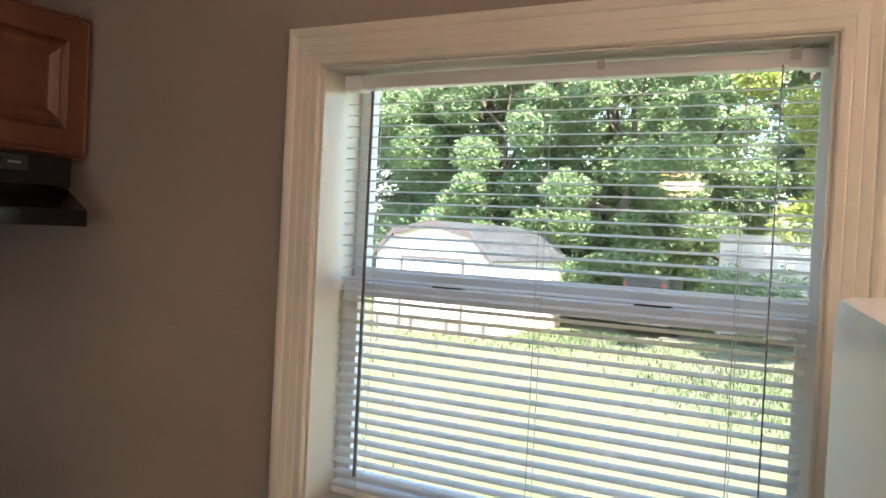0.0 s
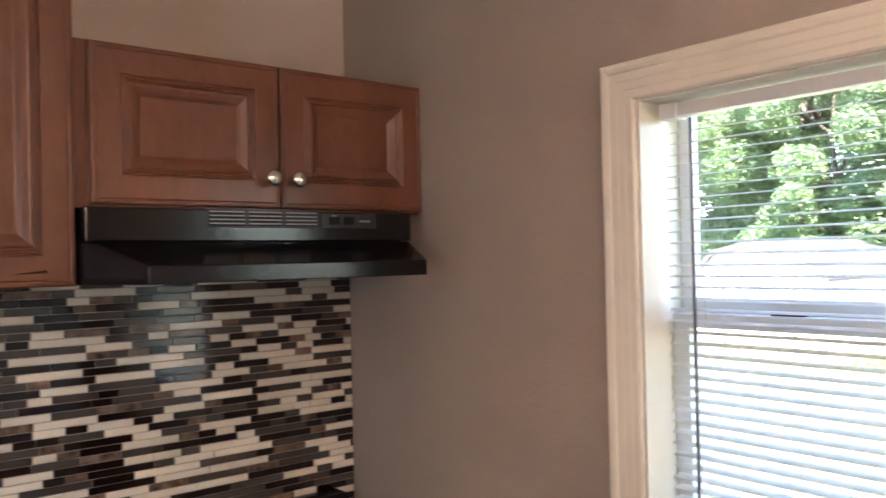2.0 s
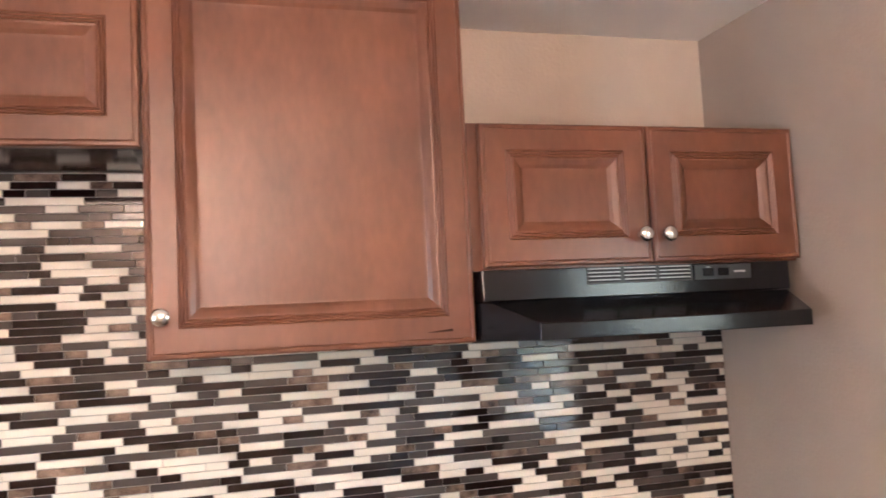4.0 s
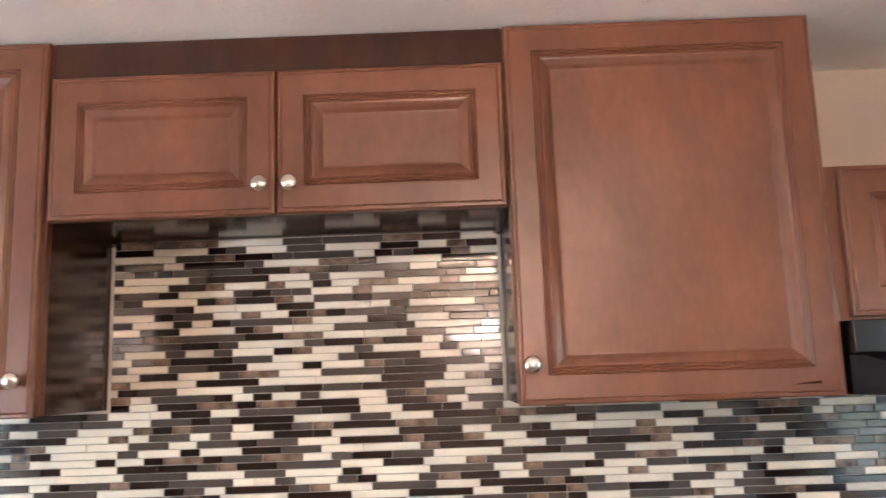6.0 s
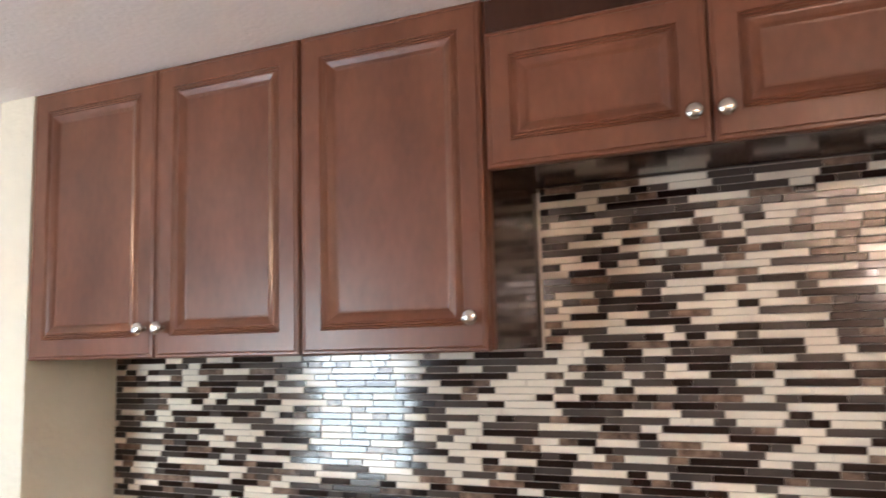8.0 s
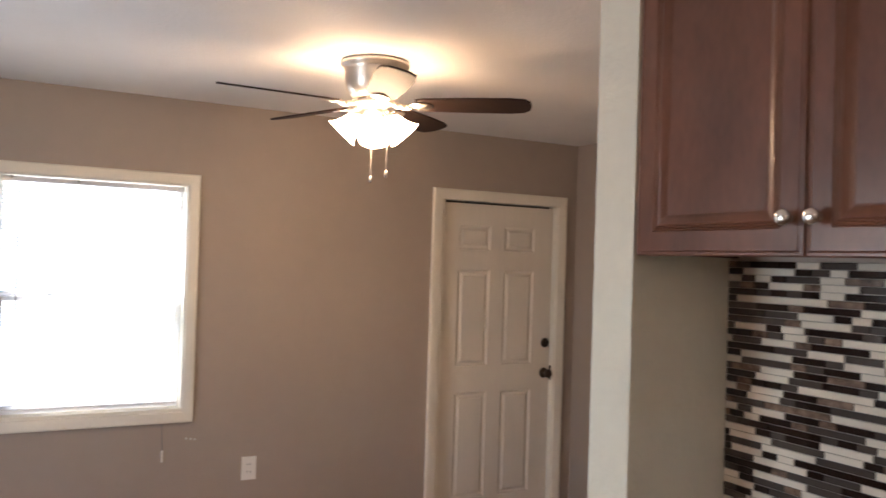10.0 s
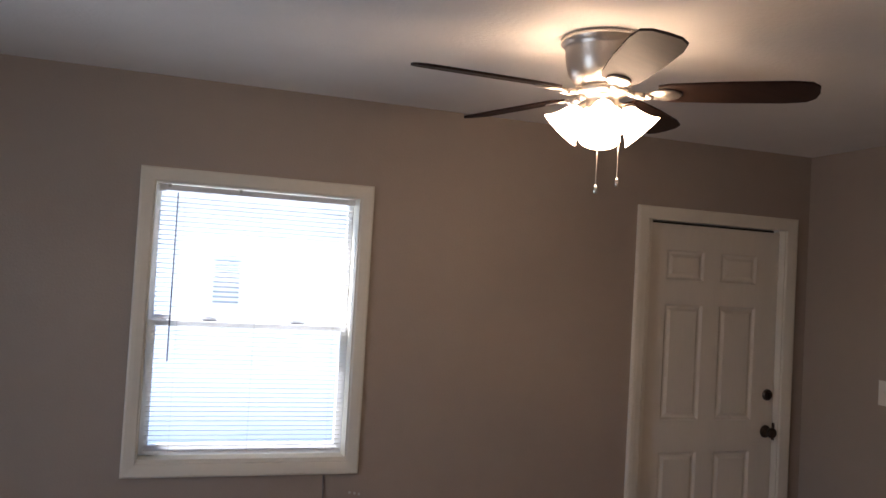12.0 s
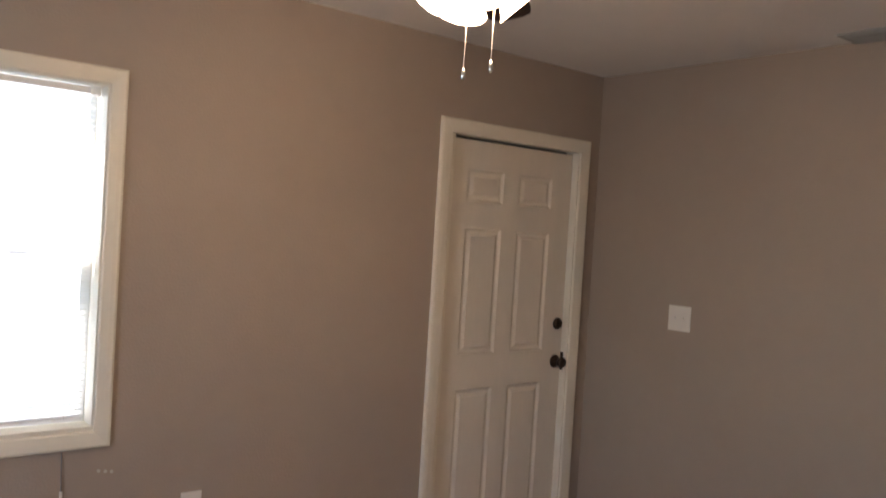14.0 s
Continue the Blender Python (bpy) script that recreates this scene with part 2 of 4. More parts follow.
setting("floor", box(RX - T, EX + T, FY - T, T, -0.12, 0), FLOOR, "brown wood plank floor of the open room", "floor")
setting("ceiling", box(RX - T, EX + T, FY - T, T, CH, CH + 0.1), CEIL, "white lightly textured painted ceiling", "ceiling")
setting("wall_north", pierced(bmesh.new(), "y", 0, T, -T, EX + T, 0, CH, [KW]), PAINT, "taupe painted kitchen wall with a window", "wall")
setting("wall_kitchen_west", box(-T, 0, -3.79, 0, 0, CH), TAUPE_PALE, "lighter taupe wall behind the kitchen cabinets", "wall")
setting("wall_living_north", box(RX - T, -T, -3.79, -3.65, 0, CH), PAINT, "taupe painted wall behind the kitchen", "wall")
setting("wall_stub", box(0, 0.326, -3.79, -3.648, 0, CH), STUB, "cream painted end of a short partition wall", "wall")
setting("wall_west", box(RX - T, RX, FY, -3.79, 0, CH), PAINT, "taupe painted living room wall with a switch", "wall")
setting("wall_south", pierced(bmesh.new(), "y", FY - T, FY, RX - T, EX + T, 0, CH, [DR, LW]), PAINT, "taupe painted wall with front door and window", "wall")
setting("wall_east", pierced(bmesh.new(), "x", EX, EX + T, FY, 0, 0, CH, [EW]), PAINT, "taupe painted side wall with a window", "wall")
# Unseen roof: east eave stretched to block sun, south cut back to admit it.
setting("roof", box(RX - 0.6, EX + 1.3, FY - T - 0.06, 0.5, CH + 0.11, CH + 0.25), ROOF, "low grey unseen roof, east eave stretched to block sun", "roof")


def frame_piece(bm, place, length, profile):
    """A length of moulding with mitred ends: profile of (across, out) points; across shifts the ends."""
    rows = []
    for across, out in profile:
        rows.append((bm.verts.new(place(-across, across, out)), bm.verts.new(place(length + across, across, out))))
    n = len(rows)
    for i in range(n):
        a, b = rows[i], rows[(i + 1) % n]
        bm.faces.new((a[0], a[1], b[1], b[0]))
    bm.faces.new([r[0] for r in rows][::-1])
    bm.faces.new([r[1] for r in rows])


CASING = [(0.0, 0.0), (0.0, 0.009), (0.004, 0.012), (0.015, 0.0128), (0.0165, 0.0121), (0.019, 0.0132), (0.031, 0.0142), (0.0325, 0.0136),
          (0.035, 0.0146), (0.047, 0.0156), (0.0485, 0.0149), (0.052, 0.0176), (0.058, 0.0196), (0.064, 0.0196), (0.067, 0.017), (0.068, 0.0)]


PLAIN = [(0.0, 0.0), (0.0, 0.010), (0.005, 0.013), (0.012, 0.014), (0.030, 0.017), (0.046, 0.018), (0.053, 0.015), (0.055, 0.0)]


def casing(parent, plane, opening, bottom=True, width=1.0, profile=None):
    """Moulded picture-frame casing; plane(u, z, out) maps to the world."""
    u0, u1, z0, z1 = opening
    prof = [(a * width, o) for a, o in (profile or CASING)]
    runs = [lambda s, a, o: plane(u0 + s, z1 + a, o), lambda s, a, o: plane(u0 - a, z0 + s, o), lambda s, a, o: plane(u1 + a, z0 + s, o),
            lambda s, a, o: plane(u0 + s, z0 - a, o)]
    lens = [u1 - u0, z1 - z0, z1 - z0, u1 - u0]
    for k in range(4 if bottom else 3):
        bm = bmesh.new()
        if bottom or k == 0:
            frame_piece(bm, runs[k], lens[k], prof)
        else:
            rows = [(bm.verts.new(runs[k](0, a, o)), bm.verts.new(runs[k](lens[k] + a, a, o))) for a, o in prof]
            for i in range(len(rows)):
                a, b = rows[i], rows[(i + 1) % len(rows)]
                bm.faces.new((a[0], a[1], b[1], b[0]))
            bm.faces.new([r[0] for r in rows])
            bm.faces.new([r[1] for r in rows])
        part("casing", bm, TRIM, parent, "fluted cream painted casing")


def hung_window(name, wall, opening, label, rail, profile=None):
    """A single-hung white vinyl window in a wall opening. wall(u, d, z): d runs outwards from the inner wall face."""
    u0, u1, z0, z1 = opening
    win = thing(name, wall((u0 + u1) / 2, 0, z0), label, "window", kind="structure")

    def bar(parent, nm, a0, a1, d0, d1, b0, b1, mat=VINYL, bev=0.003, lab=""):
        p, q = wall(a0, d0, b0), wall(a1, d1, b1)
        bm = box(*[v for i in range(3) for v in (min(p[i], q[i]), max(p[i], q[i]))])
        return part(nm, bm, mat, parent, lab, bevel=bev)
    casing(win, lambda u, z, o: wall(u, -o, z), opening, profile=profile)
    g = 0.0004
    for a0, a1, b0, b1 in ((u0 + g, u0 + 0.007, z0 + g, z1 - g), (u1 - 0.007, u1 - g, z0 + g, z1 - g), (u0 + 0.007, u1 - 0.007, z1 - 0.004, z1 - g), (u0 + 0.007, u1 - 0.007, z0 + g, z0 + 0.016)):
        bar(win, "jamb", a0, a1, -0.004, T - 0.01, b0, b1, TRIM, 0.001)
    i0, i1 = u0 + 0.007, u1 - 0.007
    s, su = 0.034, 0.023
    up = bar(win, "upper_sash", i0, i0 + su, 0.110, 0.139, rail, z1 - 0.004)
    bar(up, "stile", i1 - su, i1, 0.110, 0.139, rail, z1 - 0.004)
    bar(up, "top_rail", i0 + su, i1 - su, 0.110, 0.139, z1 - 0.013, z1 - 0.004)
    bar(up, "meeting_rail", i0 + su, i1 - su, 0.110, 0.139, rail, rail + 0.033)
    pane = bar(up, "pane", i0 + su, i1 - su, 0.124, 0.127, rail + 0.033, z1 - 0.013, GLASS, 0, "clear glass pane")
    pane.visible_shadow = False
    lo = bar(win, "lower_sash", i0, i0 + s, 0.080, 0.109, z0 + 0.016, rail + 0.012)
    bar(lo, "stile", i1 - s, i1, 0.080, 0.109, z0 + 0.016, rail + 0.012)
    bar(lo, "bottom_rail", i0 + s, i1 - s, 0.080, 0.109, z0 + 0.016, z0 + 0.06)
    bar(lo, "meeting_rail", i0 + s, i1 - s, 0.076, 0.109, rail - 0.014, rail + 0.012)
    pane = bar(lo, "pane", i0 + s, i1 - s, 0.093, 0.096, z0 + 0.06, rail - 0.014, GLASS, 0, "clear glass pane")
    pane.visible_shadow = False
    w = u1 - u0
    for f in (0.235, 0.67):
        bar(lo, "tilt_latch", u0 + w * f, u0 + w * f + 0.056, 0.082, 0.101, rail + 0.0125, rail + 0.0165, BLACKP, 0.001, "flat black tilt latch")
    return win


def blind(wall, opening, label, wand_u, wand_low, cord_u, tilt, depth=0.058, low=None):
    """Mini blind lowered over a window, slats nearly level."""
    u0, u1, z0, z1 = opening
    a0, a1 = u0 + 0.020, u1 - 0.020
    ob = thing("window_blind", wall((u0 + u1) / 2, depth, z0 + 0.02), label, "blind")

    def bar(nm, p0, p1, d0, d1, b0, b1, mat, bev, lab=""):
        p, q = wall(p0, d0, b0), wall(p1, d1, b1)
        return part(nm, box(*[v for i in range(3) for v in (min(p[i], q[i]), max(p[i], q[i]))]), mat, ob, lab, bevel=bev)
    top = z1 - 0.009
    bar("headrail", a0, a1, depth - 0.013, depth + 0.014, top - 0.023, top, VINYL, 0.002)
    for e in (a0 - 0.004, a1 - 0.030):
        bar("bracket", e, e + 0.034, depth - 0.017, depth + 0.016, top - 0.026, top + 0.0015, VINYL, 0.002)
    for f in (0.595, 0.945):
        bar("valance_clip", a0 + (a1 - a0) * f, a0 + (a1 - a0) * f + 0.012, depth - 0.018, depth - 0.0135, top - 0.012, top + 0.004, CORD, 0.001, "small pale clip")
    end = (low or z0 + 0.03)
    bar("bottom_rail", a0 + 0.004, a1 - 0.004, depth - 0.012, depth + 0.012, end, end + 0.012, VINYL, 0.003)
    n = int((top - 0.03 - end - 0.012) / 0.0195)
    mesh = None
    L = a1 - a0 - 0.008
    for k in range(1, n + 1):
        z = top - 0.03 - k * 0.0195
        if mesh is None:
            bm = bmesh.new()
            ends = []
            for u in (-L / 2, L / 2):
                ring = []
                pts = [(-0.0125 + 0.025 * i / 6, 0.0015 * (1 - (i / 3 - 1) ** 2)) for i in range(7)]
                for d, h in pts + [(d, h - 0.0006) for d, h in reversed(pts)]:
                    dd = d * math.cos(tilt) - h * math.sin(tilt)
                    hh = d * math.sin(tilt) + h * math.cos(tilt)
                    o, c = Vector(wall(0, 0, 0)), Vector(wall(u, dd, hh))
                    ring.append(bm.verts.new(c - o))
                ends.append(ring)
            m = len(ends[0])
            for i in range(m):
                bm.faces.new((ends[0][i], ends[0][(i + 1) % m], ends[1][(i + 1) % m], ends[1][i]))
            bm.faces.new(ends[0])
            bm.faces.new(ends[1][::-1])
            sl = link("slat", bm, SLAT)
            mesh = sl.data
        else:
            sl = new("slat", mesh)
        sl.location = wall((a0 + a1) / 2, depth + random.uniform(-0.0006, 0.0006), z + random.uniform(-0.0006, 0.0006))
        under(sl, ob)
    for f in (0.06, 0.475, 0.86):
        u = a0 + (a1 - a0) * f + 0.012
        for d in (-0.0135, 0.0135):
            bm = bmesh.new()
            rod(bm, wall(u, depth + d, end + 0.006), wall(u, depth + d, top - 0.02), 0.0007, seg=5)
            part("ladder_cord", bm, CORD, ob)
    bm = bmesh.new()
    rod(bm, wall(wand_u, depth - 0.021, wand_low), wall(wand_u, depth - 0.019, top - 0.03), 0.0030, 0.0026, seg=6)
    part("tilt_wand", bm, WAND, ob, "thin grey tilt wand")
    if cord_u:
        bm = bmesh.new()
        rod(bm, wall(cord_u, depth - 0.021, end + 0.02), wall(cord_u, depth - 0.019, top - 0.02), 0.0014, seg=5)
        part("lift_cord", bm, WAND, ob, "thin dark lift cord")
    return ob


def north(u, d, z): return (u, d, z)
def south(u, d, z): return (u, FY - d, z)
def east(u, d, z): return (EX + d, u, z)


hung_window("window_1", north, KW, "white single-hung kitchen window with cream fluted casing", 1.605)
blind(north, KW, "white mini blind lowered with open slats over the kitchen window", 1.020, 1.275, 1.690, radians(7))
hung_window("window_2", south, LW, "white single-hung front window with cream casing", 1.437, PLAIN)
blind(south, LW, "white mini blind lowered with open slats over the front window", 1.56, 1.283, None, radians(-8))
hung_window("window_3", east, EW, "white single-hung side window with cream casing", 1.45, PLAIN)


# ---- front door ----
def front_door():
    d = thing("door_1", ((DR[0] + DR[1]) / 2, FY, 0), "closed cream six-panel front door with bronze hardware", "door", kind="structure")
    x0, x1, zt = DR[0] + 0.023, DR[1] - 0.038, 2.025
    yf = FY - 0.036
    casing(d, lambda u, z, o: (u, FY + o, z), (DR[0] + 0.012, DR[1] - 0.012, 0.0, DR[3] - 0.018), bottom=False, width=1.2, profile=PLAIN)
    part("jamb", box(DR[1] - 0.034, DR[1] - 0.002, FY - T + 0.01, FY + 0.001, 0.004, DR[3] - 0.002), TRIM, d)
    part("jamb", box(DR[0] + 0.002, DR[0] + 0.018, FY - T + 0.01, FY + 0.001, 0.004, DR[3] - 0.002), TRIM, d)
    part("head_jamb", box(DR[0] + 0.018, DR[1] - 0.034, FY - T + 0.01, FY + 0.001, DR[3] - 0.016, DR[3] - 0.002), TRIM, d)
    part("stop", box(x0, x1, FY - 0.12, FY - 0.08, DR[3] - 0.04, DR[3] - 0.017), DARKVOID, d)
    w = x1 - x0
    slab = bmesh.new()
    cols = [(-1.332, -1.108), (-1.007, -0.783)]
    rows = [(0.25, 0.885), (1.045, 1.625), (1.745, 1.895)]
    xs = [x0, cols[0][0], cols[0][1], cols[1][0], cols[1][1], x1]
    zs = [0.008, rows[0][0], rows[0][1], rows[1][0], rows[1][1], rows[2][0], rows[2][1], zt]
    for i in range(5):
        for k in range(7):
            a, b, lo, hi = xs[i], xs[i + 1], zs[k], zs[k + 1]
            if i in (1, 3) and k in (1, 3, 5):
                prev = [slab.verts.new(c) for c in ((a, yf, lo), (b, yf, lo), (b, yf, hi), (a, yf, hi))]
                for inset, dep in ((0.004, -0.003), (0.012, -0.009), (0.020, -0.009), (0.036, -0.001), (0.040, -0.001)):
                    cur = [slab.verts.new(c) for c in ((a + inset, yf + dep, lo + inset), (b - inset, yf + dep, lo + inset), (b - inset, yf + dep, hi - inset), (a + inset, yf + dep, hi - inset))]
                    for j in range(4):
                        slab.faces.new((prev[j], prev[(j + 1) % 4], cur[(j + 1) % 4], cur[j]))
                    prev = cur
                slab.faces.new(prev)
            else:
                slab.faces.new([slab.verts.new(c) for c in ((a, yf, lo), (b, yf, lo), (b, yf, hi), (a, yf, hi))])
    bmesh.ops.remove_doubles(slab, verts=slab.verts[:], dist=1e-5)
    bx(slab, x0, x1, yf - 0.042, yf - 0.012, 0.008, zt)
    ob = part("slab", slab, DOORP, d, "cream painted pressed six-panel slab")
    m = pose(-1.428, yf, 0.985, -90)
    kn = bmesh.new()
    solid(kn, [(0.033, -0.002), (0.033, 0.004), (0.026, 0.009), (0.012, 0.012), (0.011, 0.030), (0.020, 0.036), (0.027, 0.046), (0.026, 0.058), (0.016, 0.064)], m, 24)
    part("knob", kn, BRONZE, d, "round bronze door knob", smooth=True)
    bolt = bmesh.new()
    solid(bolt, [(0.030, -0.002), (0.030, 0.006), (0.024, 0.014), (0.008, 0.016)], pose(-1.430, yf, 1.175, -90), 24)
    bx(bolt, -1.434, -1.426, yf + 0.014, yf + 0.028, 1.160, 1.190)
    part("deadbolt", bolt, BRONZE, d, "bronze deadbolt with thumb turn")
    for z in (0.25, 1.06, 1.80):
        bm = bmesh.new()
        rod(bm, (x1 + 0.002, FY - 0.024, z - 0.045), (x1 + 0.002, FY - 0.024, z + 0.045), 0.006)
        part("hinge", bm, BRONZE, d, "dark hinge")
    part("strike_plate", box(DR[0] + 0.018, DR[0] + 0.0195, FY - 0.05, FY - 0.02, 0.94, 1.03), BRONZE, d)
    part("threshold", box(DR[0] + 0.018, DR[1] - 0.034, FY - T, FY, 0.0, 0.007), BRONZE, d)


front_door()

# ---- kitchen cabinets ----
DX = 0.330     # front of the doors
FX = 0.311     # front of the carcasses
DOOR_STEPS = [(0.0, 0.0), (0.0, 0.014), (0.003, 0.018), (0.008, 0.0185), (0.01, 0.017), (0.012, 0.019), (0.0534, 0.019), (0.0557, 0.0165), (0.0586, 0.019), (0.0615, 0.0165), (0.0644, 0.019), (0.0673, 0.0165), (0.0702, 0.0185), (0.0742, 0.0175), (0.0835, 0.013), (0.0905, 0.008), (0.0951, 0.0075)]


def cab_door(parent, y0, y1, z0, z1, knob_y, knob_z, label=""):
    bm = bmesh.new()
    rings_panel(bm, lambda u, v, d: (DX - 0.0190 + d, y0 + u, z0 + v), y1 - y0, z1 - z0, DOOR_STEPS)
    ob = part("door", bm, WOOD, parent, label)
    kn = bmesh.new()
    solid(kn, [(0.009, -0.001), (0.009, 0.003), (0.006, 0.006), (0.006, 0.014), (0.012, 0.018), (0.0165, 0.022), (0.0165, 0.026), (0.012, 0.030), (0.004, 0.032)],
          Matrix.Translation((DX, knob_y, knob_z)) @ Matrix.Rotation(radians(90), 4, "Y"), 20)
    part("knob", kn, CHROME, ob, "round brushed nickel knob", smooth=True)
    return ob


def cabinet(y0, y1, z0, z1, doors, label, group="kitchen wall cabinets", filler=False, scuff=False):
    cab = thing("wall_cabinet", (0, (y0 + y1) / 2, z0), label, "cabinet", group)
    t = 0.016
    part("side_panel", box(0.001, FX - 0.019, y0, y0 + t, z0, z1), WOOD_DARK, cab, "dark side panel")
    part("side_panel", box(0.001, FX - 0.019, y1 - t, y1, z0, z1), WOOD_DARK, cab, "dark side panel")
    part("bottom_panel", box(0.001, FX - 0.019, y0 + t, y1 - t, z0 + 0.010, z0 + 0.022), WOOD_DARK, cab)
    part("top_panel", box(0.001, FX - 0.019, y0 + t, y1 - t, z1 - 0.016, z1), WOOD_DARK, cab)
    part("back_panel", box(0.001, 0.008, y0 + t, y1 - t, z0 + 0.022, z1 - 0.016), WOOD_DARK, cab)
    fr = pierced(bmesh.new(), "x", FX - 0.019, FX, y0, y1, z0, z1, [(y0 + 0.035, y1 - 0.035, z0 + 0.04, z1 - 0.1)])
    part("face_frame", fr, WOOD, cab)
    for d in doors:
        cab_door(cab, *d)
    if scuff:
        bm = bmesh.new()
        rod(bm, (DX - 0.0008, -0.868, 1.7135), (DX - 0.0008, -0.818, 1.7165), 0.0010, 0.0028, 6)
        part("scuff", bm, WOOD_DARK, cab, "dark scuff on the door rail")
    if filler:
        part("filler_board", box(FX + 0.0005, FX + 0.004, y0 + 0.001, y1 - 0.001, doors[0][3] + 0.004, z1 - 0.001), WOOD_DARK, cab, "darker filler board under the ceiling")
    return cab


cabinet(-0.766, -0.003, 1.829, 2.128, [(-0.744, -0.372, 1.834, 2.125, -0.398, 1.893), (-0.369, -0.005, 1.834, 2.125, -0.342, 1.892)],
        "short cherry-stained two-door wall cabinet over the range hood")
cabinet(-1.377, -0.768, 1.694, CH - 0.002, [(-1.375, -0.770, 1.690, 2.436, -1.350, 1.765)],
        "tall cherry-stained single-door wall cabinet beside the hood", scuff=True)
cabinet(-2.279, -1.379, 2.073, CH - 0.002, [(-2.275, -1.830, 2.070, 2.361, -1.856, 2.126), (-1.827, -1.380, 2.070, 2.361, -1.799, 2.126)],
        "short cherry-stained two-door bridge cabinet over tiled wall", filler=True)
cabinet(-2.742, -2.281, 1.700, CH - 0.002, [(-2.740, -2.284, 1.697, 2.437, -2.316, 1.767)],
        "tall cherry-stained single-door wall cabinet beside the bridge cabinet")
cabinet(-3.640, -2.744, 1.700, CH - 0.002, [(-3.636, -3.184, 1.697, 2.437, -3.213, 1.771), (-3.181, -2.747, 1.697, 2.437, -3.152, 1.771)],
        "tall cherry-stained two-door wall cabinet at the partition")


# ---- range hood ----
def range_hood():
    h = thing("range_hood", (0, -0.415, 1.69), "black under-cabinet range hood with a slanted front", "range hood")
    y0, y1, zt = -0.764, -0.066, 1.827
    bm = bmesh.new()
    bx(bm, 0.012, 0.362, y0, y1, 1.766, zt)
    part("housing", bm, BLACK, h, bevel=0.0025)
    bm = bmesh.new()
    mid = [(0.012, y0), (0.335, y0), (0.484, -0.700), (0.484, -0.118), (0.400, y1 - 0.012), (0.012, y1)]
    a = [bm.verts.new((x, y, 1.765)) for x, y in ((0.012, y0), (0.335, y0), (0.362, y0 + 0.012), (0.362, y1 - 0.008), (0.340, y1), (0.012, y1))]
    b = [bm.verts.new((x, y, 1.722 if i in (2, 3) else 1.735)) for i, (x, y) in enumerate(mid)]
    c = [bm.verts.new((x, y, 1.691)) for x, y in mid]
    for r, s in ((a, b), (b, c)):
        for i in range(6):
            bm.faces.new((r[i], r[(i + 1) % 6], s[(i + 1) % 6], s[i]))
    bm.faces.new(a)
    inner = [bm.verts.new((0.248 + (v.co.x - 0.248) * 0.93, -0.415 + (v.co.y + 0.415) * 0.95, 1.691)) for v in c]
    deep = [bm.verts.new((v.co.x, v.co.y, 1.712)) for v in inner]
    for r, s in ((c, inner), (inner, deep)):
        for i in range(6):
            bm.faces.new((r[i], r[(i + 1) % 6], s[(i + 1) % 6], s[i]))
    bm.faces.new(deep)
    part("canopy", bm, BLACK, h, bevel=0.002)
    grille = part("grille_recess", box(0.3615, 0.3628, -0.545, -0.304, 1.792, 1.826), BLACKP, h)
    for g in range(3):
        s0 = -0.541 + g * 0.080
        for k in range(4):
            part("slot", box(0.3626, 0.3634, s0, s0 + 0.070, 1.7955 + k * 0.0075, 1.7990 + k * 0.0075), DARKVOID, grille)
            part("louvre", box(0.3626, 0.3660, s0, s0 + 0.070, 1.7990 + k * 0.0075, 1.8012 + k * 0.0075), PRINT, grille)
    panel = part("control_panel", box(0.3615, 0.3640, -0.299, -0.163, 1.793, 1.823), BLACKP, h, "dark control panel with two rocker switches", bevel=0.0008)
    for y in (-0.268, -0.232):
        part("rocker_switch", box(0.3635, 0.3680, y - 0.012, y + 0.012, 1.800, 1.816), BLACK, panel, bevel=0.001)
    part("print_bar", box(0.3635, 0.3646, -0.205, -0.178, 1.806, 1.810), PRINT, panel)
    part("print_bar", box(0.3635, 0.3646, -0.272, -0.262, 1.8175, 1.8195), PRINT, panel)
    part("cable_clip", box(0.330, 0.420, -0.62, -0.60, 1.686, 1.6905), BLACKP, h)


range_hood()


def cooking_range():
    r = thing("cooking_range", (0.33, -0.43, 0), "black freestanding cooking range below the hood", "range")
    y0, y1 = -0.800, -0.062
    part("body", box(0.03, 0.64, y0, y1, 0.02, 0.895), BLACK, r, bevel=0.006)
    part("cooktop", box(0.03, 0.66, y0, y1, 0.896, 0.915), BLACK, r, bevel=0.004)
    part("backguard", box(0.012, 0.075, y0, y1, 0.917, 1.145), BLACK, r, "black control backguard", bevel=0.012)
    part("oven_door", box(0.641, 0.675, y0 + 0.01, y1 - 0.01, 0.22, 0.84), BLACK, r, bevel=0.006)
    for x, y in ((0.22, -0.62), (0.22, -0.25), (0.48, -0.62), (0.48, -0.25)):
        bm = bmesh.new()
        for k in range(3):
            lathe(bm, [(0.03 + k * 0.025, 0.916), (0.034 + k * 0.025, 0.924), (0.04 + k * 0.025, 0.916)], Matrix.Translation((x, y, 0)), 20)
        part("burner", bm, BLACKP, r)


cooking_range()


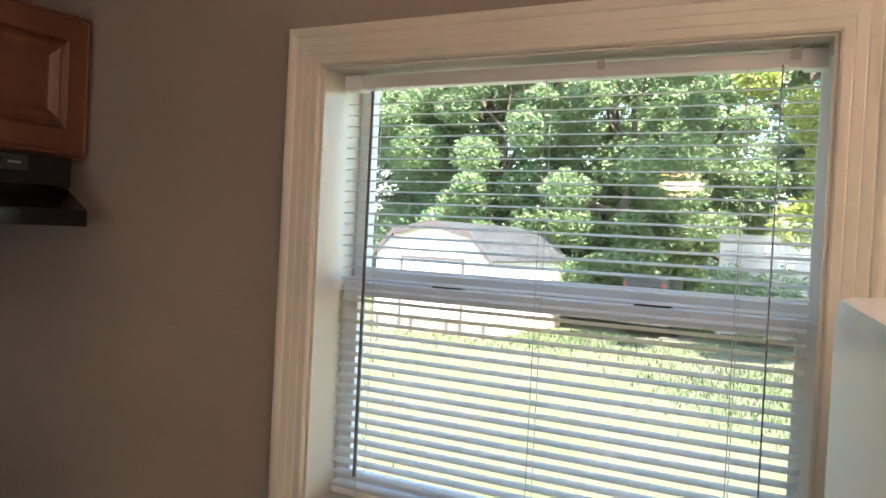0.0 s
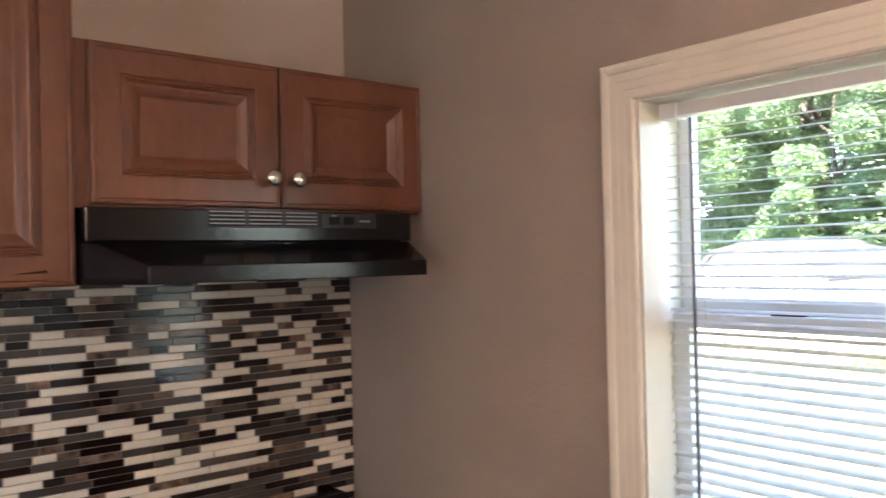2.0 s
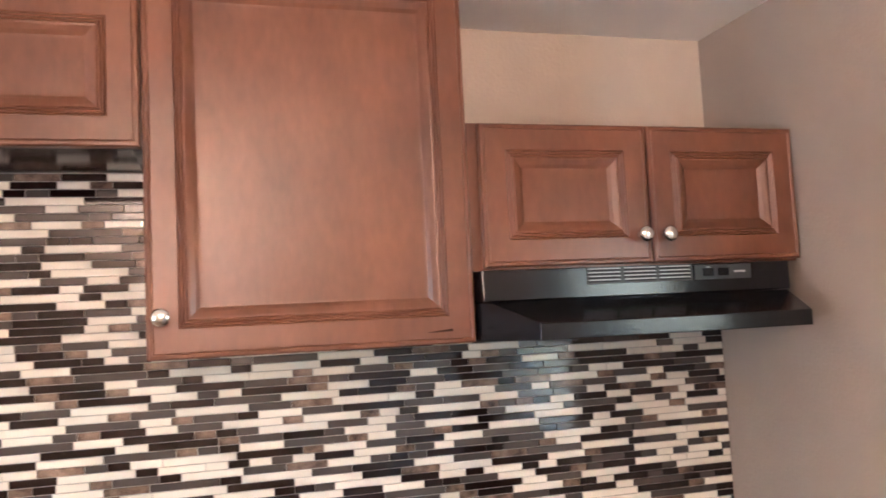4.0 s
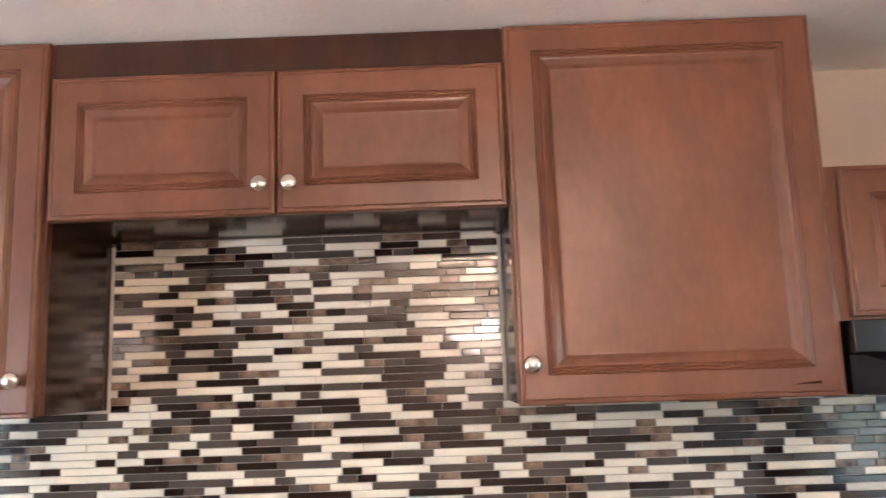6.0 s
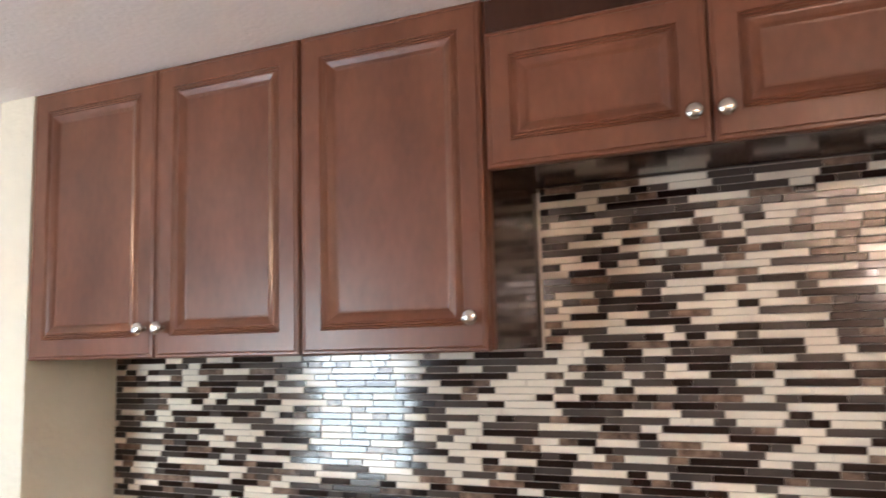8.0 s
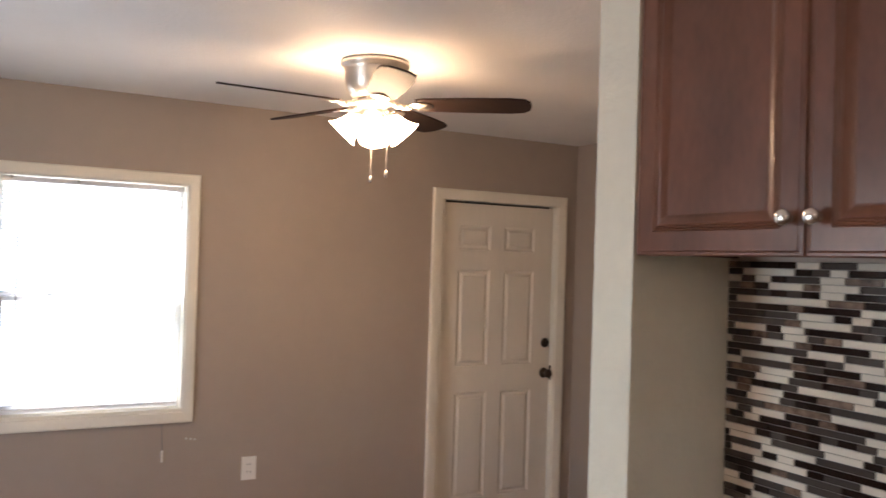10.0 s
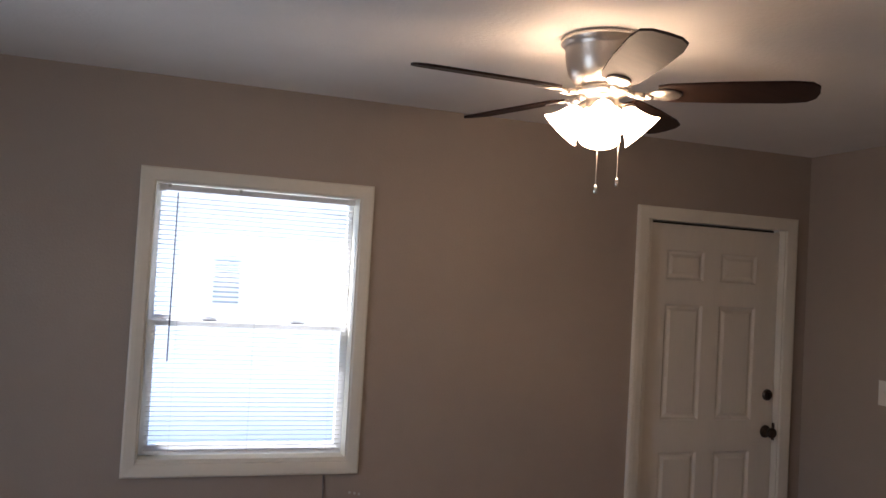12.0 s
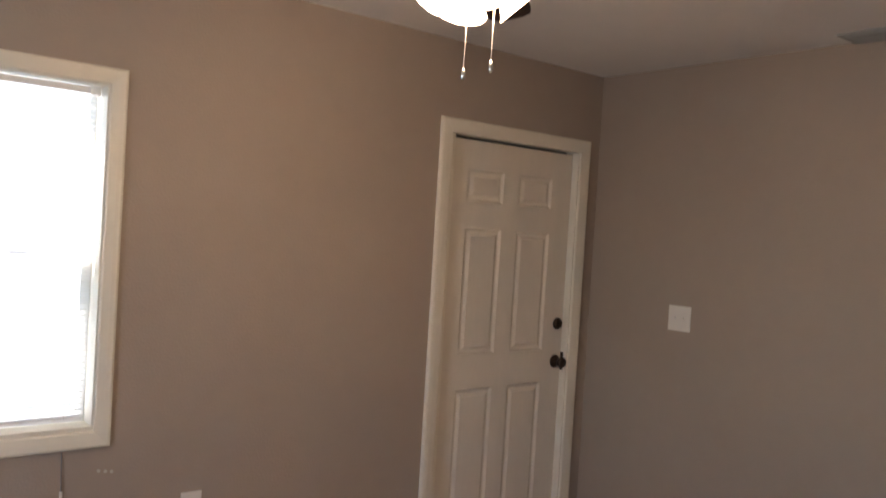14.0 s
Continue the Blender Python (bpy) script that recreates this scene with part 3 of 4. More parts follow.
def refrigerator():
    f = thing("refrigerator", (2.182, -0.45, 0), "white glossy top-freezer refrigerator beside the window", "refrigerator")
    w, d = 0.72, 0.62
    def fp(nm, a, mat, bev, lab=""):
        bm = box(*a)
        ob = part(nm, bm, mat, f, lab, bevel=bev)
        ob.location = (0, 0, 0)
        return ob
    fp("cabinet_body", (-w / 2, w / 2, -d / 2, d / 2, 0.02, 1.668), FRIDGE, 0.016)
    fp("freezer_door", (-w / 2, w / 2, -d / 2 - 0.07, -d / 2 - 0.004, 1.18, 1.655), FRIDGE, 0.014)
    fp("fridge_door", (-w / 2, w / 2, -d / 2 - 0.07, -d / 2 - 0.004, 0.05, 1.165), FRIDGE, 0.014)
    fp("handle", (-w / 2 + 0.03, -w / 2 + 0.06, -d / 2 - 0.11, -d / 2 - 0.071, 1.22, 1.48), FRIDGE, 0.008)
    fp("handle", (-w / 2 + 0.03, -w / 2 + 0.06, -d / 2 - 0.11, -d / 2 - 0.071, 0.75, 1.12), FRIDGE, 0.008)
    f.rotation_euler = (0, 0, radians(8))


refrigerator()


# ---- plates, vent, cable ----
def outlet(at, normal_x, label):
    o = thing("wall_outlet", at, label, "outlet")
    x, y, z = at
    def b(nm, du0, du1, o0, o1, dz0, dz1, mat, parent, bev=0.0):
        if normal_x:
            return part(nm, box(x + o0, x + o1, y + du0, y + du1, z + dz0, z + dz1), mat, parent, bevel=bev)
        return part(nm, box(x + du0, x + du1, y + o0, y + o1, z + dz0, z + dz1), mat, parent, bevel=bev)
    plate = b("plate", -0.038, 0.038, 0.0, 0.006, -0.060, 0.060, WHITEP, o, 0.002)
    for s in (-0.020, 0.020):
        sk = b("socket", -0.017, 0.017, 0.0055, 0.008, s - 0.014, s + 0.014, WHITEP, o, 0.001)
        for u in (-0.007, 0.007):
            b("slot", u - 0.0012, u + 0.0012, 0.0078, 0.0084, s - 0.004, s + 0.006, DARKVOID, sk)
    return o


outlet((0.0105, -3.168, 1.205), True, "white duplex outlet on the mosaic backsplash")
outlet((0.455, FY + 0.0005, 0.565), False, "white duplex outlet low on the taupe wall")

sw = thing("light_switch", (RX, -5.843, 1.267), "white double light switch plate on taupe wall", "light switch")
part("plate", box(RX + 0.0005, RX + 0.0065, -5.902, -5.784, 1.209, 1.325), WHITEP, sw, bevel=0.002)
for y in (-5.866, -5.820):
    part("toggle_base", box(RX + 0.006, RX + 0.0078, y - 0.006, y + 0.006, 1.254, 1.280), WHITEP, sw)
    part("toggle", box(RX + 0.0075, RX + 0.017, y - 0.0035, y + 0.0035, 1.266, 1.276), WHITEP, sw, bevel=0.001)

vent = thing("ceiling_vent", (-1.53, -4.96, CH - 0.01), "grey metal ceiling vent with slats", "vent")
part("frame", box(-1.615, -1.452, -5.125, -4.80, CH - 0.008, CH - 0.0005), PRINT, vent, bevel=0.002)
for k in range(7):
    part("slat", box(-1.60 + k * 0.0195, -1.587 + k * 0.0195, -5.10, -4.825, CH - 0.013, CH - 0.0075), PRINT, vent)

cab = thing("coax_cable", (0.892, FY + 0.004, 0.62), "thin cable with a pale end hanging below the window", "cable")
bm = bmesh.new()
rod(bm, (0.893, FY + 0.006, 0.69), (0.897, FY + 0.006, 0.822), 0.0018, seg=6)
part("wire", bm, WAND, cab)
bm = bmesh.new()
rod(bm, (0.892, FY + 0.007, 0.635), (0.893, FY + 0.007, 0.692), 0.005, seg=10)
part("connector", bm, WHITEP, cab, "pale plastic connector")

hook = thing("wall_nick", (0.755, FY, 0.738), "small pale patch of chipped paint on wall", "paint chip")
for k, (dx, dz) in enumerate(((0, 0), (0.022, 0.004), (-0.020, -0.003))):
    bm = bmesh.new()
    solid(bm, [(0.006, 0), (0.004, 0.0008)], pose(0.755 + dx, FY + 0.0003, 0.738 + dz, -90), 9)
    part("chip", bm, CORD, hook)


# ---- ceiling fan ----
def ceiling_fan(x, y, first):
    f = thing("ceiling_fan", (x, y, CH), "nickel hugger ceiling fan, dark blades, lit frosted shades", "ceiling fan")
    c = Matrix.Translation((x, y, 0))
    bm = bmesh.new()
    solid(bm, [(0.128, CH - 0.001), (0.134, CH - 0.010), (0.134, CH - 0.018), (0.124, CH - 0.026), (0.120, CH - 0.040), (0.117, CH - 0.075), (0.108, CH - 0.110),
               (0.090, CH - 0.138), (0.066, CH - 0.152)], c, 40)
    part("motor_housing", bm, NICKEL, f, "polished nickel bowl housing", smooth=True)
    bm = bmesh.new()
    solid(bm, [(0.075, CH - 0.153), (0.078, CH - 0.165), (0.060, CH - 0.176), (0.050, CH - 0.180), (0.050, CH - 0.205), (0.058, CH - 0.212), (0.050, CH - 0.232), (0.030, CH - 0.244), (0.006, CH - 0.250)], c, 32)
    part("light_kit_hub", bm, NICKEL, f, smooth=True)
    zb = CH - 0.165
    for k in range(5):
        a = radians(first + 72 * k)
        m = Matrix.Translation((x, y, zb)) @ Matrix.Rotation(a, 4, "Z")
        bm = bmesh.new()
        tilt = Matrix.Rotation(radians(-12), 4, "X")
        outline = [(0.165, -0.045), (0.20, -0.056), (0.36, -0.066), (0.53, -0.068), (0.585, -0.060), (0.608, -0.036), (0.613, 0), (0.608, 0.036), (0.585, 0.060), (0.53, 0.068), (0.36, 0.066), (0.20, 0.056), (0.165, 0.045)]
        top = [bm.verts.new(m @ tilt @ Vector((u, v, 0.0035))) for u, v in outline]
        bot = [bm.verts.new(m @ tilt @ Vector((u, v, -0.0035))) for u, v in outline]
        bm.faces.new(top)
        bm.faces.new(bot[::-1])
        for i in range(len(outline)):
            j = (i + 1) % len(outline)
            bm.faces.new((top[i], bot[i], bot[j], top[j]))
        bl = part("blade", bm, BLADE, f, "dark walnut blade")
        bm = bmesh.new()
        pts = [(0.066, 0.0, 0.006), (0.095, 0.0, -0.006), (0.125, 0.0, -0.012), (0.150, 0.0, -0.008)]
        for p, q in zip(pts, pts[1:]):
            rod(bm, m @ Vector(p), m @ Vector(q), 0.010, 0.011, 10)
        ring = solid(bm, [(0.006, -0.013), (0.032, -0.011), (0.036, -0.0065), (0.030, -0.0045)], m @ tilt @ Matrix.Translation((0.185, 0, 0)) @ Matrix.Diagonal((1.35, 1, 1, 1)), 20)
        part("blade_iron", bm, NICKEL, bl, "curved nickel blade iron", smooth=True)
    for k in range(4):
        a = radians(63 + 90 * k)
        d = Vector((math.cos(a), math.sin(a), 0))
        base = Vector((x, y, CH - 0.205)) + d * 0.052
        axis = (d * 0.74 + Vector((0, 0, -0.80))).normalized()
        bm = bmesh.new()
        rod(bm, base - d * 0.02, base + axis * 0.022, 0.014, 0.019, 14)
        arm = part("lamp_arm", bm, NICKEL, f, smooth=True)
        m = Matrix.Translation(base + axis * 0.018) @ axis.to_track_quat("Z", "Y").to_matrix().to_4x4()
        bm = bmesh.new()
        prof = [(0.020, 0.0), (0.030, 0.008), (0.036, 0.024), (0.042, 0.045), (0.050, 0.064), (0.059, 0.078), (0.067, 0.087)]
        lathe(bm, prof, m, 30)
        lathe(bm, [(r - 0.0025, h) for r, h in prof], m, 30)
        part("shade", bm, SHADE, f, "scalloped frosted glass shade, lit", smooth=True)
    for dx, dy, zl in ((-0.005, -0.025, 1.978), (-0.050, 0.022, 1.998)):
        bm = bmesh.new()
        rod(bm, (x + dx, y + dy, zl), (x + dx, y + dy, CH - 0.24), 0.0016, seg=6)
        ch = part("pull_chain", bm, NICKEL, f, "thin nickel pull chain")
        bm = bmesh.new()
        solid(bm, [(0.002, 0.020), (0.005, 0.012), (0.006, 0.004), (0.0055, -0.006), (0.002, -0.010)][::-1], Matrix.Translation((x + dx, y + dy, zl)), 12)
        part("chain_fob", bm, CHROME, ch, smooth=True)


ceiling_fan(0.366, -5.11, 74)


def dome_light(x, y):
    d = thing("ceiling_light", (x, y, CH), "lit frosted glass bowl light hanging from kitchen ceiling", "ceiling light")
    c = Matrix.Translation((x, y, 0))
    bm = bmesh.new()
    solid(bm, [(0.070, CH - 0.001), (0.072, CH - 0.014), (0.060, CH - 0.022), (0.012, CH - 0.030), (0.010, CH - 0.445), (0.016, CH - 0.455)], c, 36)
    part("canopy_and_stem", bm, NICKEL, d, smooth=True)
    bm = bmesh.new()
    prof = [(0.190, CH - 0.390), (0.180, CH - 0.445), (0.145, CH - 0.495), (0.080, CH - 0.525), (0.004, CH - 0.535)]
    lathe(bm, prof, c, 36)
    lathe(bm, [(max(0.002, q - 0.004), h + 0.004) for q, h in prof], c, 36)
    part("bowl", bm, DOME, d, "frosted glass bowl, lit", smooth=True)
    for k in range(2):
        bm = bmesh.new()
        zb = CH - 0.41
        solid(bm, [(0.004, zb - 0.045), (0.014, zb - 0.043), (0.016, zb - 0.030), (0.030, zb - 0.012), (0.034, zb + 0.004), (0.028, zb + 0.022), (0.012, zb + 0.032)],
              Matrix.Translation((x, y - 0.07 + 0.14 * k, 0)), 16)
        part("bulb", bm, BULB, d, "lit frosted bulb", smooth=True)


dome_light(2.6, -1.3)

# ---- outdoors ----
GZ = -0.64
bm = bmesh.new()
n = 60
for i in range(n + 1):
    for j in range(n + 1):
        u, v = i / n * 2 - 1, j / n * 2 - 1
        X, Y = 400 * u * abs(u) ** 1.5, 400 * v * abs(v) ** 1.5
        bm.verts.new((X, Y, GZ + 0.05 * noise.noise(Vector((X * 0.2, Y * 0.2, 0)))))
bm.verts.ensure_lookup_table()
for i in range(n):
    for j in range(n):
        a = i * (n + 1) + j
        bm.faces.new([bm.verts[k] for k in (a, a + n + 1, a + n + 2, a + 1)])
setting("ground", bm, GRASS, "sunlit patchy lawn with bare earth", "ground")
# Sunlit slab added as a reflector to bounce light up through the front window.
setting("driveway", box(-12, 12, -12.8, -7.0, GZ - 0.05, GZ + 0.075), ROAD, "pale concrete slab added before the house to bounce sunlight", "driveway")
setting("foundation", box(RX - T + 0.02, EX + T - 0.02, FY - T + 0.02, T - 0.02, GZ - 0.1, -0.121), ROAD, "plain concrete foundation under the house", "foundation")


def shed():
    s = thing("garden_shed", (-7.55, 17.7, GZ), "cream garden shed with gambrel roof and dark trim", "shed")
    x0, x1, y0, y1 = -9.08, -6.02, 15.4, 20.05
    e, kz, pz = 1.22, 1.72, 1.93
    xm = (x0 + x1) / 2
    prof = [(x0, GZ + 0.35), (x1, GZ + 0.35), (x1, e), (x1 - 0.52, kz), (xm, pz), (x0 + 0.52, kz), (x0, e)]
    bm = bmesh.new()
    a = [bm.verts.new((x, y0, z)) for x, z in prof]
    b = [bm.verts.new((x, y1, z)) for x, z in prof]
    bm.faces.new(a)
    bm.faces.new(b[::-1])
    for i in range(7):
        bm.faces.new((a[i], a[(i + 1) % 7], b[(i + 1) % 7], b[i]))
    part("wall", bm, SHEDW, s)
    part("skirt", box(x0 + 0.01, x1 - 0.01, y0 + 0.01, y1 - 0.01, GZ - 0.05, GZ + 0.349), SHEDB, s, "tan boarded skirt")
    top = [(x0 - 0.10, e - 0.10), (x0 + 0.50, kz + 0.03), (xm, pz + 0.05), (x1 - 0.50, kz + 0.03), (x1 + 0.10, e - 0.10)]
    for p, q in zip(top, top[1:]):
        bm = bmesh.new()
        for h in (0, 0.04):
            for yy in (y0 - 0.12, y1 + 0.12):
                bm.verts.new((p[0], yy, p[1] + h))
                bm.verts.new((q[0], yy, q[1] + h))
        v = list(bm.verts)
        for f in ((0, 1, 3, 2), (4, 5, 7, 6), (0, 1, 5, 4), (2, 3, 7, 6), (0, 2, 6, 4), (1, 3, 7, 5)):
            bm.faces.new([v[i] for i in f])
        part("roof", bm, ROOF, s, "grey sheet roof slope")
        bm = bmesh.new()
        for h in (-0.09, 0.045):
            for yy in (y0 - 0.15, y0 - 0.121):
                bm.verts.new((p[0], yy, p[1] + h))
                bm.verts.new((q[0], yy, q[1] + h))
        v = list(bm.verts)
        for f in ((0, 1, 3, 2), (4, 5, 7, 6), (0, 1, 5, 4), (2, 3, 7, 6), (0, 2, 6, 4), (1, 3, 7, 5)):
            bm.faces.new([v[i] for i in f])
        part("barge_board", bm, SHEDT, s, "dark gable edge board")
    for k in range(4):
        xk = x0 + 0.06 + (x1 - x0 - 0.2) * k / 3
        part("skirt_post", box(xk, xk + 0.08, y0 - 0.012, y0 + 0.009, GZ - 0.05, GZ + 0.345), SHEDT, s, "dark skirt post")
    d0, d1, dz = -8.31, -6.74, 1.10
    t = 0.07
    for nm, c in (("door_trim", (d0 - t, d0, y0 - 0.03, y0 - 0.001, GZ + 0.1, dz)), ("door_trim", (d1, d1 + t, y0 - 0.03, y0 - 0.001, GZ + 0.1, dz)), ("door_trim", (d0 - t, d1 + t, y0 - 0.03, y0 - 0.001, dz, dz + t))):
        part(nm, box(*c), SHEDT, s, "dark door trim")
    part("door", box(d0, d1, y0 - 0.02, y0 - 0.001, GZ + 0.36, dz), SHEDW, s)


shed()


def leaf_cloud(n, clumps, size, seed):
    """Leaves as small folded quads scattered about clump centres (centre, radius)."""
    rng = np.random.default_rng(seed)
    cen = np.array([c for c, r in clumps])
    rad = np.array([r for c, r in clumps])
    k = rng.integers(0, len(clumps), n)
    v = rng.normal(size=(n, 3))
    v /= np.linalg.norm(v, axis=1)[:, None]
    p = cen[k] + v * (rad[k] * rng.uniform(0.35, 1.05, n) ** 0.6)[:, None] * np.array([1, 1, 0.8])
    a = rng.normal(size=(n, 3))
    a[:, 2] *= 0.5
    a /= np.linalg.norm(a, axis=1)[:, None]
    b = np.cross(a, rng.normal(size=(n, 3)))
    b /= np.linalg.norm(b, axis=1)[:, None]
    s = (size * rng.uniform(0.6, 1.3, n))[:, None]
    verts = np.stack([p - a * s, p + b * s * 0.45, p + a * s, p - b * s * 0.45], 1).reshape(-1, 3)
    faces = np.arange(4 * n).reshape(-1, 4)
    me = bpy.data.meshes.new("crown")
    me.from_pydata(verts.tolist(), [], faces.tolist())
    return me


def tree(x, y, height, spread, low, seed, mat, label, leaves=26000, leaf=0.135):
    rng = random.Random(seed)
    tr = thing("tree", (x, y, GZ), label, "tree", "trees behind the lawn")
    bm = bmesh.new()
    pts = [Vector((x, y, GZ - 0.1))]
    for k in range(1, 6):
        pts.append(Vector((x + rng.uniform(-0.3, 0.3), y + rng.uniform(-0.3, 0.3), GZ + height * 0.16 * k)))
    r = 0.022 * height
    for k, (p, q) in enumerate(zip(pts, pts[1:])):
        rod(bm, p, q, r * (1 - 0.17 * k), r * (1 - 0.17 * (k + 1)), 10)
    clumps = []
    for k in range(52):
        f = rng.uniform(0, 1)
        z = GZ + low + (height - low) * f
        w = spread * (0.55 + 0.6 * math.sin(math.pi * min(1, f * 0.85 + 0.12))) * rng.uniform(0.35, 1.0)
        a = rng.uniform(0, 2 * math.pi)
        c = Vector((x + w * math.cos(a), y + w * math.sin(a), z))
        clumps.append((tuple(c), rng.uniform(0.5, 1.15) * spread * 0.30))
        if k % 3 == 0:
            base = pts[min(5, 1 + int(f * 4))]
            rod(bm, base, c, r * 0.35, r * 0.06, 6)
    part("trunk", bm, BARK, tr, "brown trunk with limbs")
    me = leaf_cloud(leaves, clumps, leaf, seed)
    me.materials.append(mat)
    ob = new("crown", me)
    under(ob, tr)
    return tr


for k, (x, y, hgt, sp, low, mat) in enumerate((
        (-15.5, 24, 11, 3.6, 0.8, LEAF), (-11.0, 26, 13, 4.0, 0.6, LEAF), (-6.5, 25, 12, 3.8, 0.3, LEAF), (-5.0, 22.5, 10, 3.0, 0.1, LEAF),
        (-0.4, 27, 12, 3.2, 2.2, LEAF), (-18.0, 33, 15, 4.8, 1.0, LEAF), (-8.5, 35, 16, 5.0, 0.6, LEAF), (-1.5, 34, 15, 5.0, 0.6, LEAF),
        (0.9, 17.5, 11.5, 2.7, 2.9, LEAFY), (-13.5, 30, 15, 4.6, 0.5, LEAF), (-4.5, 30, 15, 4.6, 0.5, LEAF), (-20, 29, 14, 4.5, 0.4, LEAF), (-9.5, 23, 9, 3.0, 0.3, LEAF), (5.0, 26, 12, 3.6, 0.8, LEAFY))):
    tree(x, y, hgt, sp, low, 40 + k, mat, "yellow-green leafy tree at the lawn's edge" if mat is LEAFY else "dense green leafy tree behind the lawn", leaves=26000 if mat is LEAFY else 48000, leaf=0.10)

for k in range(3):
    me = leaf_cloud(1300, [((-1.4 + k * 1.1 + 0.5 * math.cos(i * 2.1), 20.2 + 0.5 * math.sin(i * 1.7), GZ + 0.6 + 0.45 * (i % 3)), 0.60) for i in range(7)], 0.09, 90 + k)
    me.materials.append(LEAF)
    ob = new("shrub", me)
    tagged(ob, "low leafy green shrub at the lawn's edge", "shrub", "shrubs")


# boarded fence behind the shrubs
def board_fence(x0, x1, y, top):
    f = thing("board_fence", ((x0 + x1) / 2, y, GZ), "tall weathered pale board fence behind the shrubs", "fence")
    n = 5
    for i in range(n):
        x = x0 + (x1 - x0) * i / (n - 1)
        part("post", box(x - 0.06, x + 0.06, y + 0.03, y + 0.15, GZ - 0.1, top + 0.05), FENCE, f, bevel=0.008)
    z = GZ + 0.06
    while z < top - 0.1:
        part("board", box(x0 - 0.05, x1 + 0.05, y, y + 0.029, z, z + 0.205), FENCE, f)
        z += 0.222
    part("cap_rail", box(x0 - 0.1, x1 + 0.1, y - 0.04, y + 0.17, top + 0.051, top + 0.09), FENCE, f)


board_fence(-2.15, 3.2, 21.6, 2.0)


def utility_trailer(x, y):
    t = thing("utility_trailer", (x, y, GZ), "small dark enclosed trailer, shade in its colour, red tail lights", "trailer")
    # Dark body taken down to near-black: the shade it stands in, put into colour.
    part("body", box(x - 0.55, x + 0.55, y, y + 1.9, GZ + 0.40, GZ + 1.52), BLACKP, t, bevel=0.03)
    part("bumper", box(x - 0.60, x + 0.60, y - 0.06, y - 0.001, GZ + 0.34, GZ + 0.44), SHEDT, t, bevel=0.01)
    for sx in (-0.5, 0.44):
        part("tail_light", box(x + sx, x + sx + 0.06, y - 0.02, y - 0.001, GZ + 1.10, GZ + 1.40), REDLENS, t, "red tail light lens", bevel=0.006)
    for sx in (-0.62, 0.62):
        bm = bmesh.new()
        solid(bm, [(0.18, -0.08), (0.30, -0.08), (0.32, -0.05), (0.32, 0.05), (0.30, 0.08), (0.18, 0.08)], pose(x + sx, y + 1.0, GZ + 0.32, 0, 90), 20)
        part("wheel", bm, BLACKP, t, "black tyre")


utility_trailer(-3.55, 19.2)

# neighbour seen past the front window
nb = thing("neighbour_house", (1, -15, GZ), "white sided neighbouring house with a louvred vent", "house")
part("wall", box(-6, 8, -17.0, -13.0, GZ, 3.2), SIDING, nb)
bm = bmesh.new()
v = [bm.verts.new(c) for c in ((-6.4, -12.6, 3.21), (8.4, -12.6, 3.21), (8.4, -17.4, 3.21), (-6.4, -17.4, 3.21), (-6.4, -15.0, 4.8), (8.4, -15.0, 4.8))]
for q in ((0, 1, 5, 4), (2, 3, 4, 5), (1, 2, 5), (3, 0, 4), (3, 2, 1, 0)):
    bm.faces.new([v[i] for i in q])
part("roof", bm, ROOF, nb)
vt = part("louvre_vent", box(0.70, 1.06, -12.999, -12.97, 1.22, 1.79), SIDING, nb, "louvred wall vent")
for k in range(9):
    part("slat", box(0.73, 1.03, -12.969, -12.95, 1.25 + k * 0.06, 1.275 + k * 0.06), PRINT, vt)

rng = np.random.default_rng(5)
n = 40000
px, py = rng.uniform(-12, 4, n), rng.uniform(2, 19, n)
keep = (np.sin(px * 0.7 + np.cos(py * 0.5)) + np.cos(py * 0.45 + px * 0.3) + rng.normal(0, 0.6, n)) > 0.55
px, py = px[keep], py[keep]
n = len(px)
ang, hh, lean = rng.uniform(0, 6.28, n), rng.uniform(0.05, 0.13, n), rng.normal(0, 0.04, (n, 2))
wv = 0.018
tri = np.stack([np.stack([px - wv * np.cos(ang), py - wv * np.sin(ang), np.full(n, GZ - 0.02)], 1), np.stack([px + wv * np.cos(ang), py + wv * np.sin(ang), np.full(n, GZ - 0.02)], 1),
                np.stack([px + lean[:, 0], py + lean[:, 1], GZ + hh], 1)], 1).reshape(-1, 3)
me = bpy.data.meshes.new("grass")
me.from_pydata(tri.tolist(), [], np.arange(3 * n).reshape(-1, 3).tolist())
me.materials.append(BLADES)
tagged(new("grass", me), "patches of taller green lawn grass", "grass", kind="stuff")

# ---- mosaic backsplash: pieces last ----
bm = bmesh.new()
bx(bm, 0.0005, 0.0060, -3.647, -0.002, 0.92, 1.689)
bx(bm, 0.0005, 0.0060, -2.278, -1.380, 1.689, 2.070)
splash = setting("backsplash", bm, GROUT, "strip mosaic backsplash in cream, smoke and espresso", "backsplash")
for c in ((0.006, 0.0125, -2.2785, -2.272, 1.70, 2.070), (0.006, 0.0125, -1.386, -1.3795, 1.70, 2.070)):
    part("edge_strip", box(*c), CAULK, splash, "pale caulked edge")
TILES = [TILE_CREAM, TILE_GREY, TILE_DARK, TILE_MARBLE]
ROW, TH, JT = 0.0168, 0.0151, 0.0017
shapes = {}


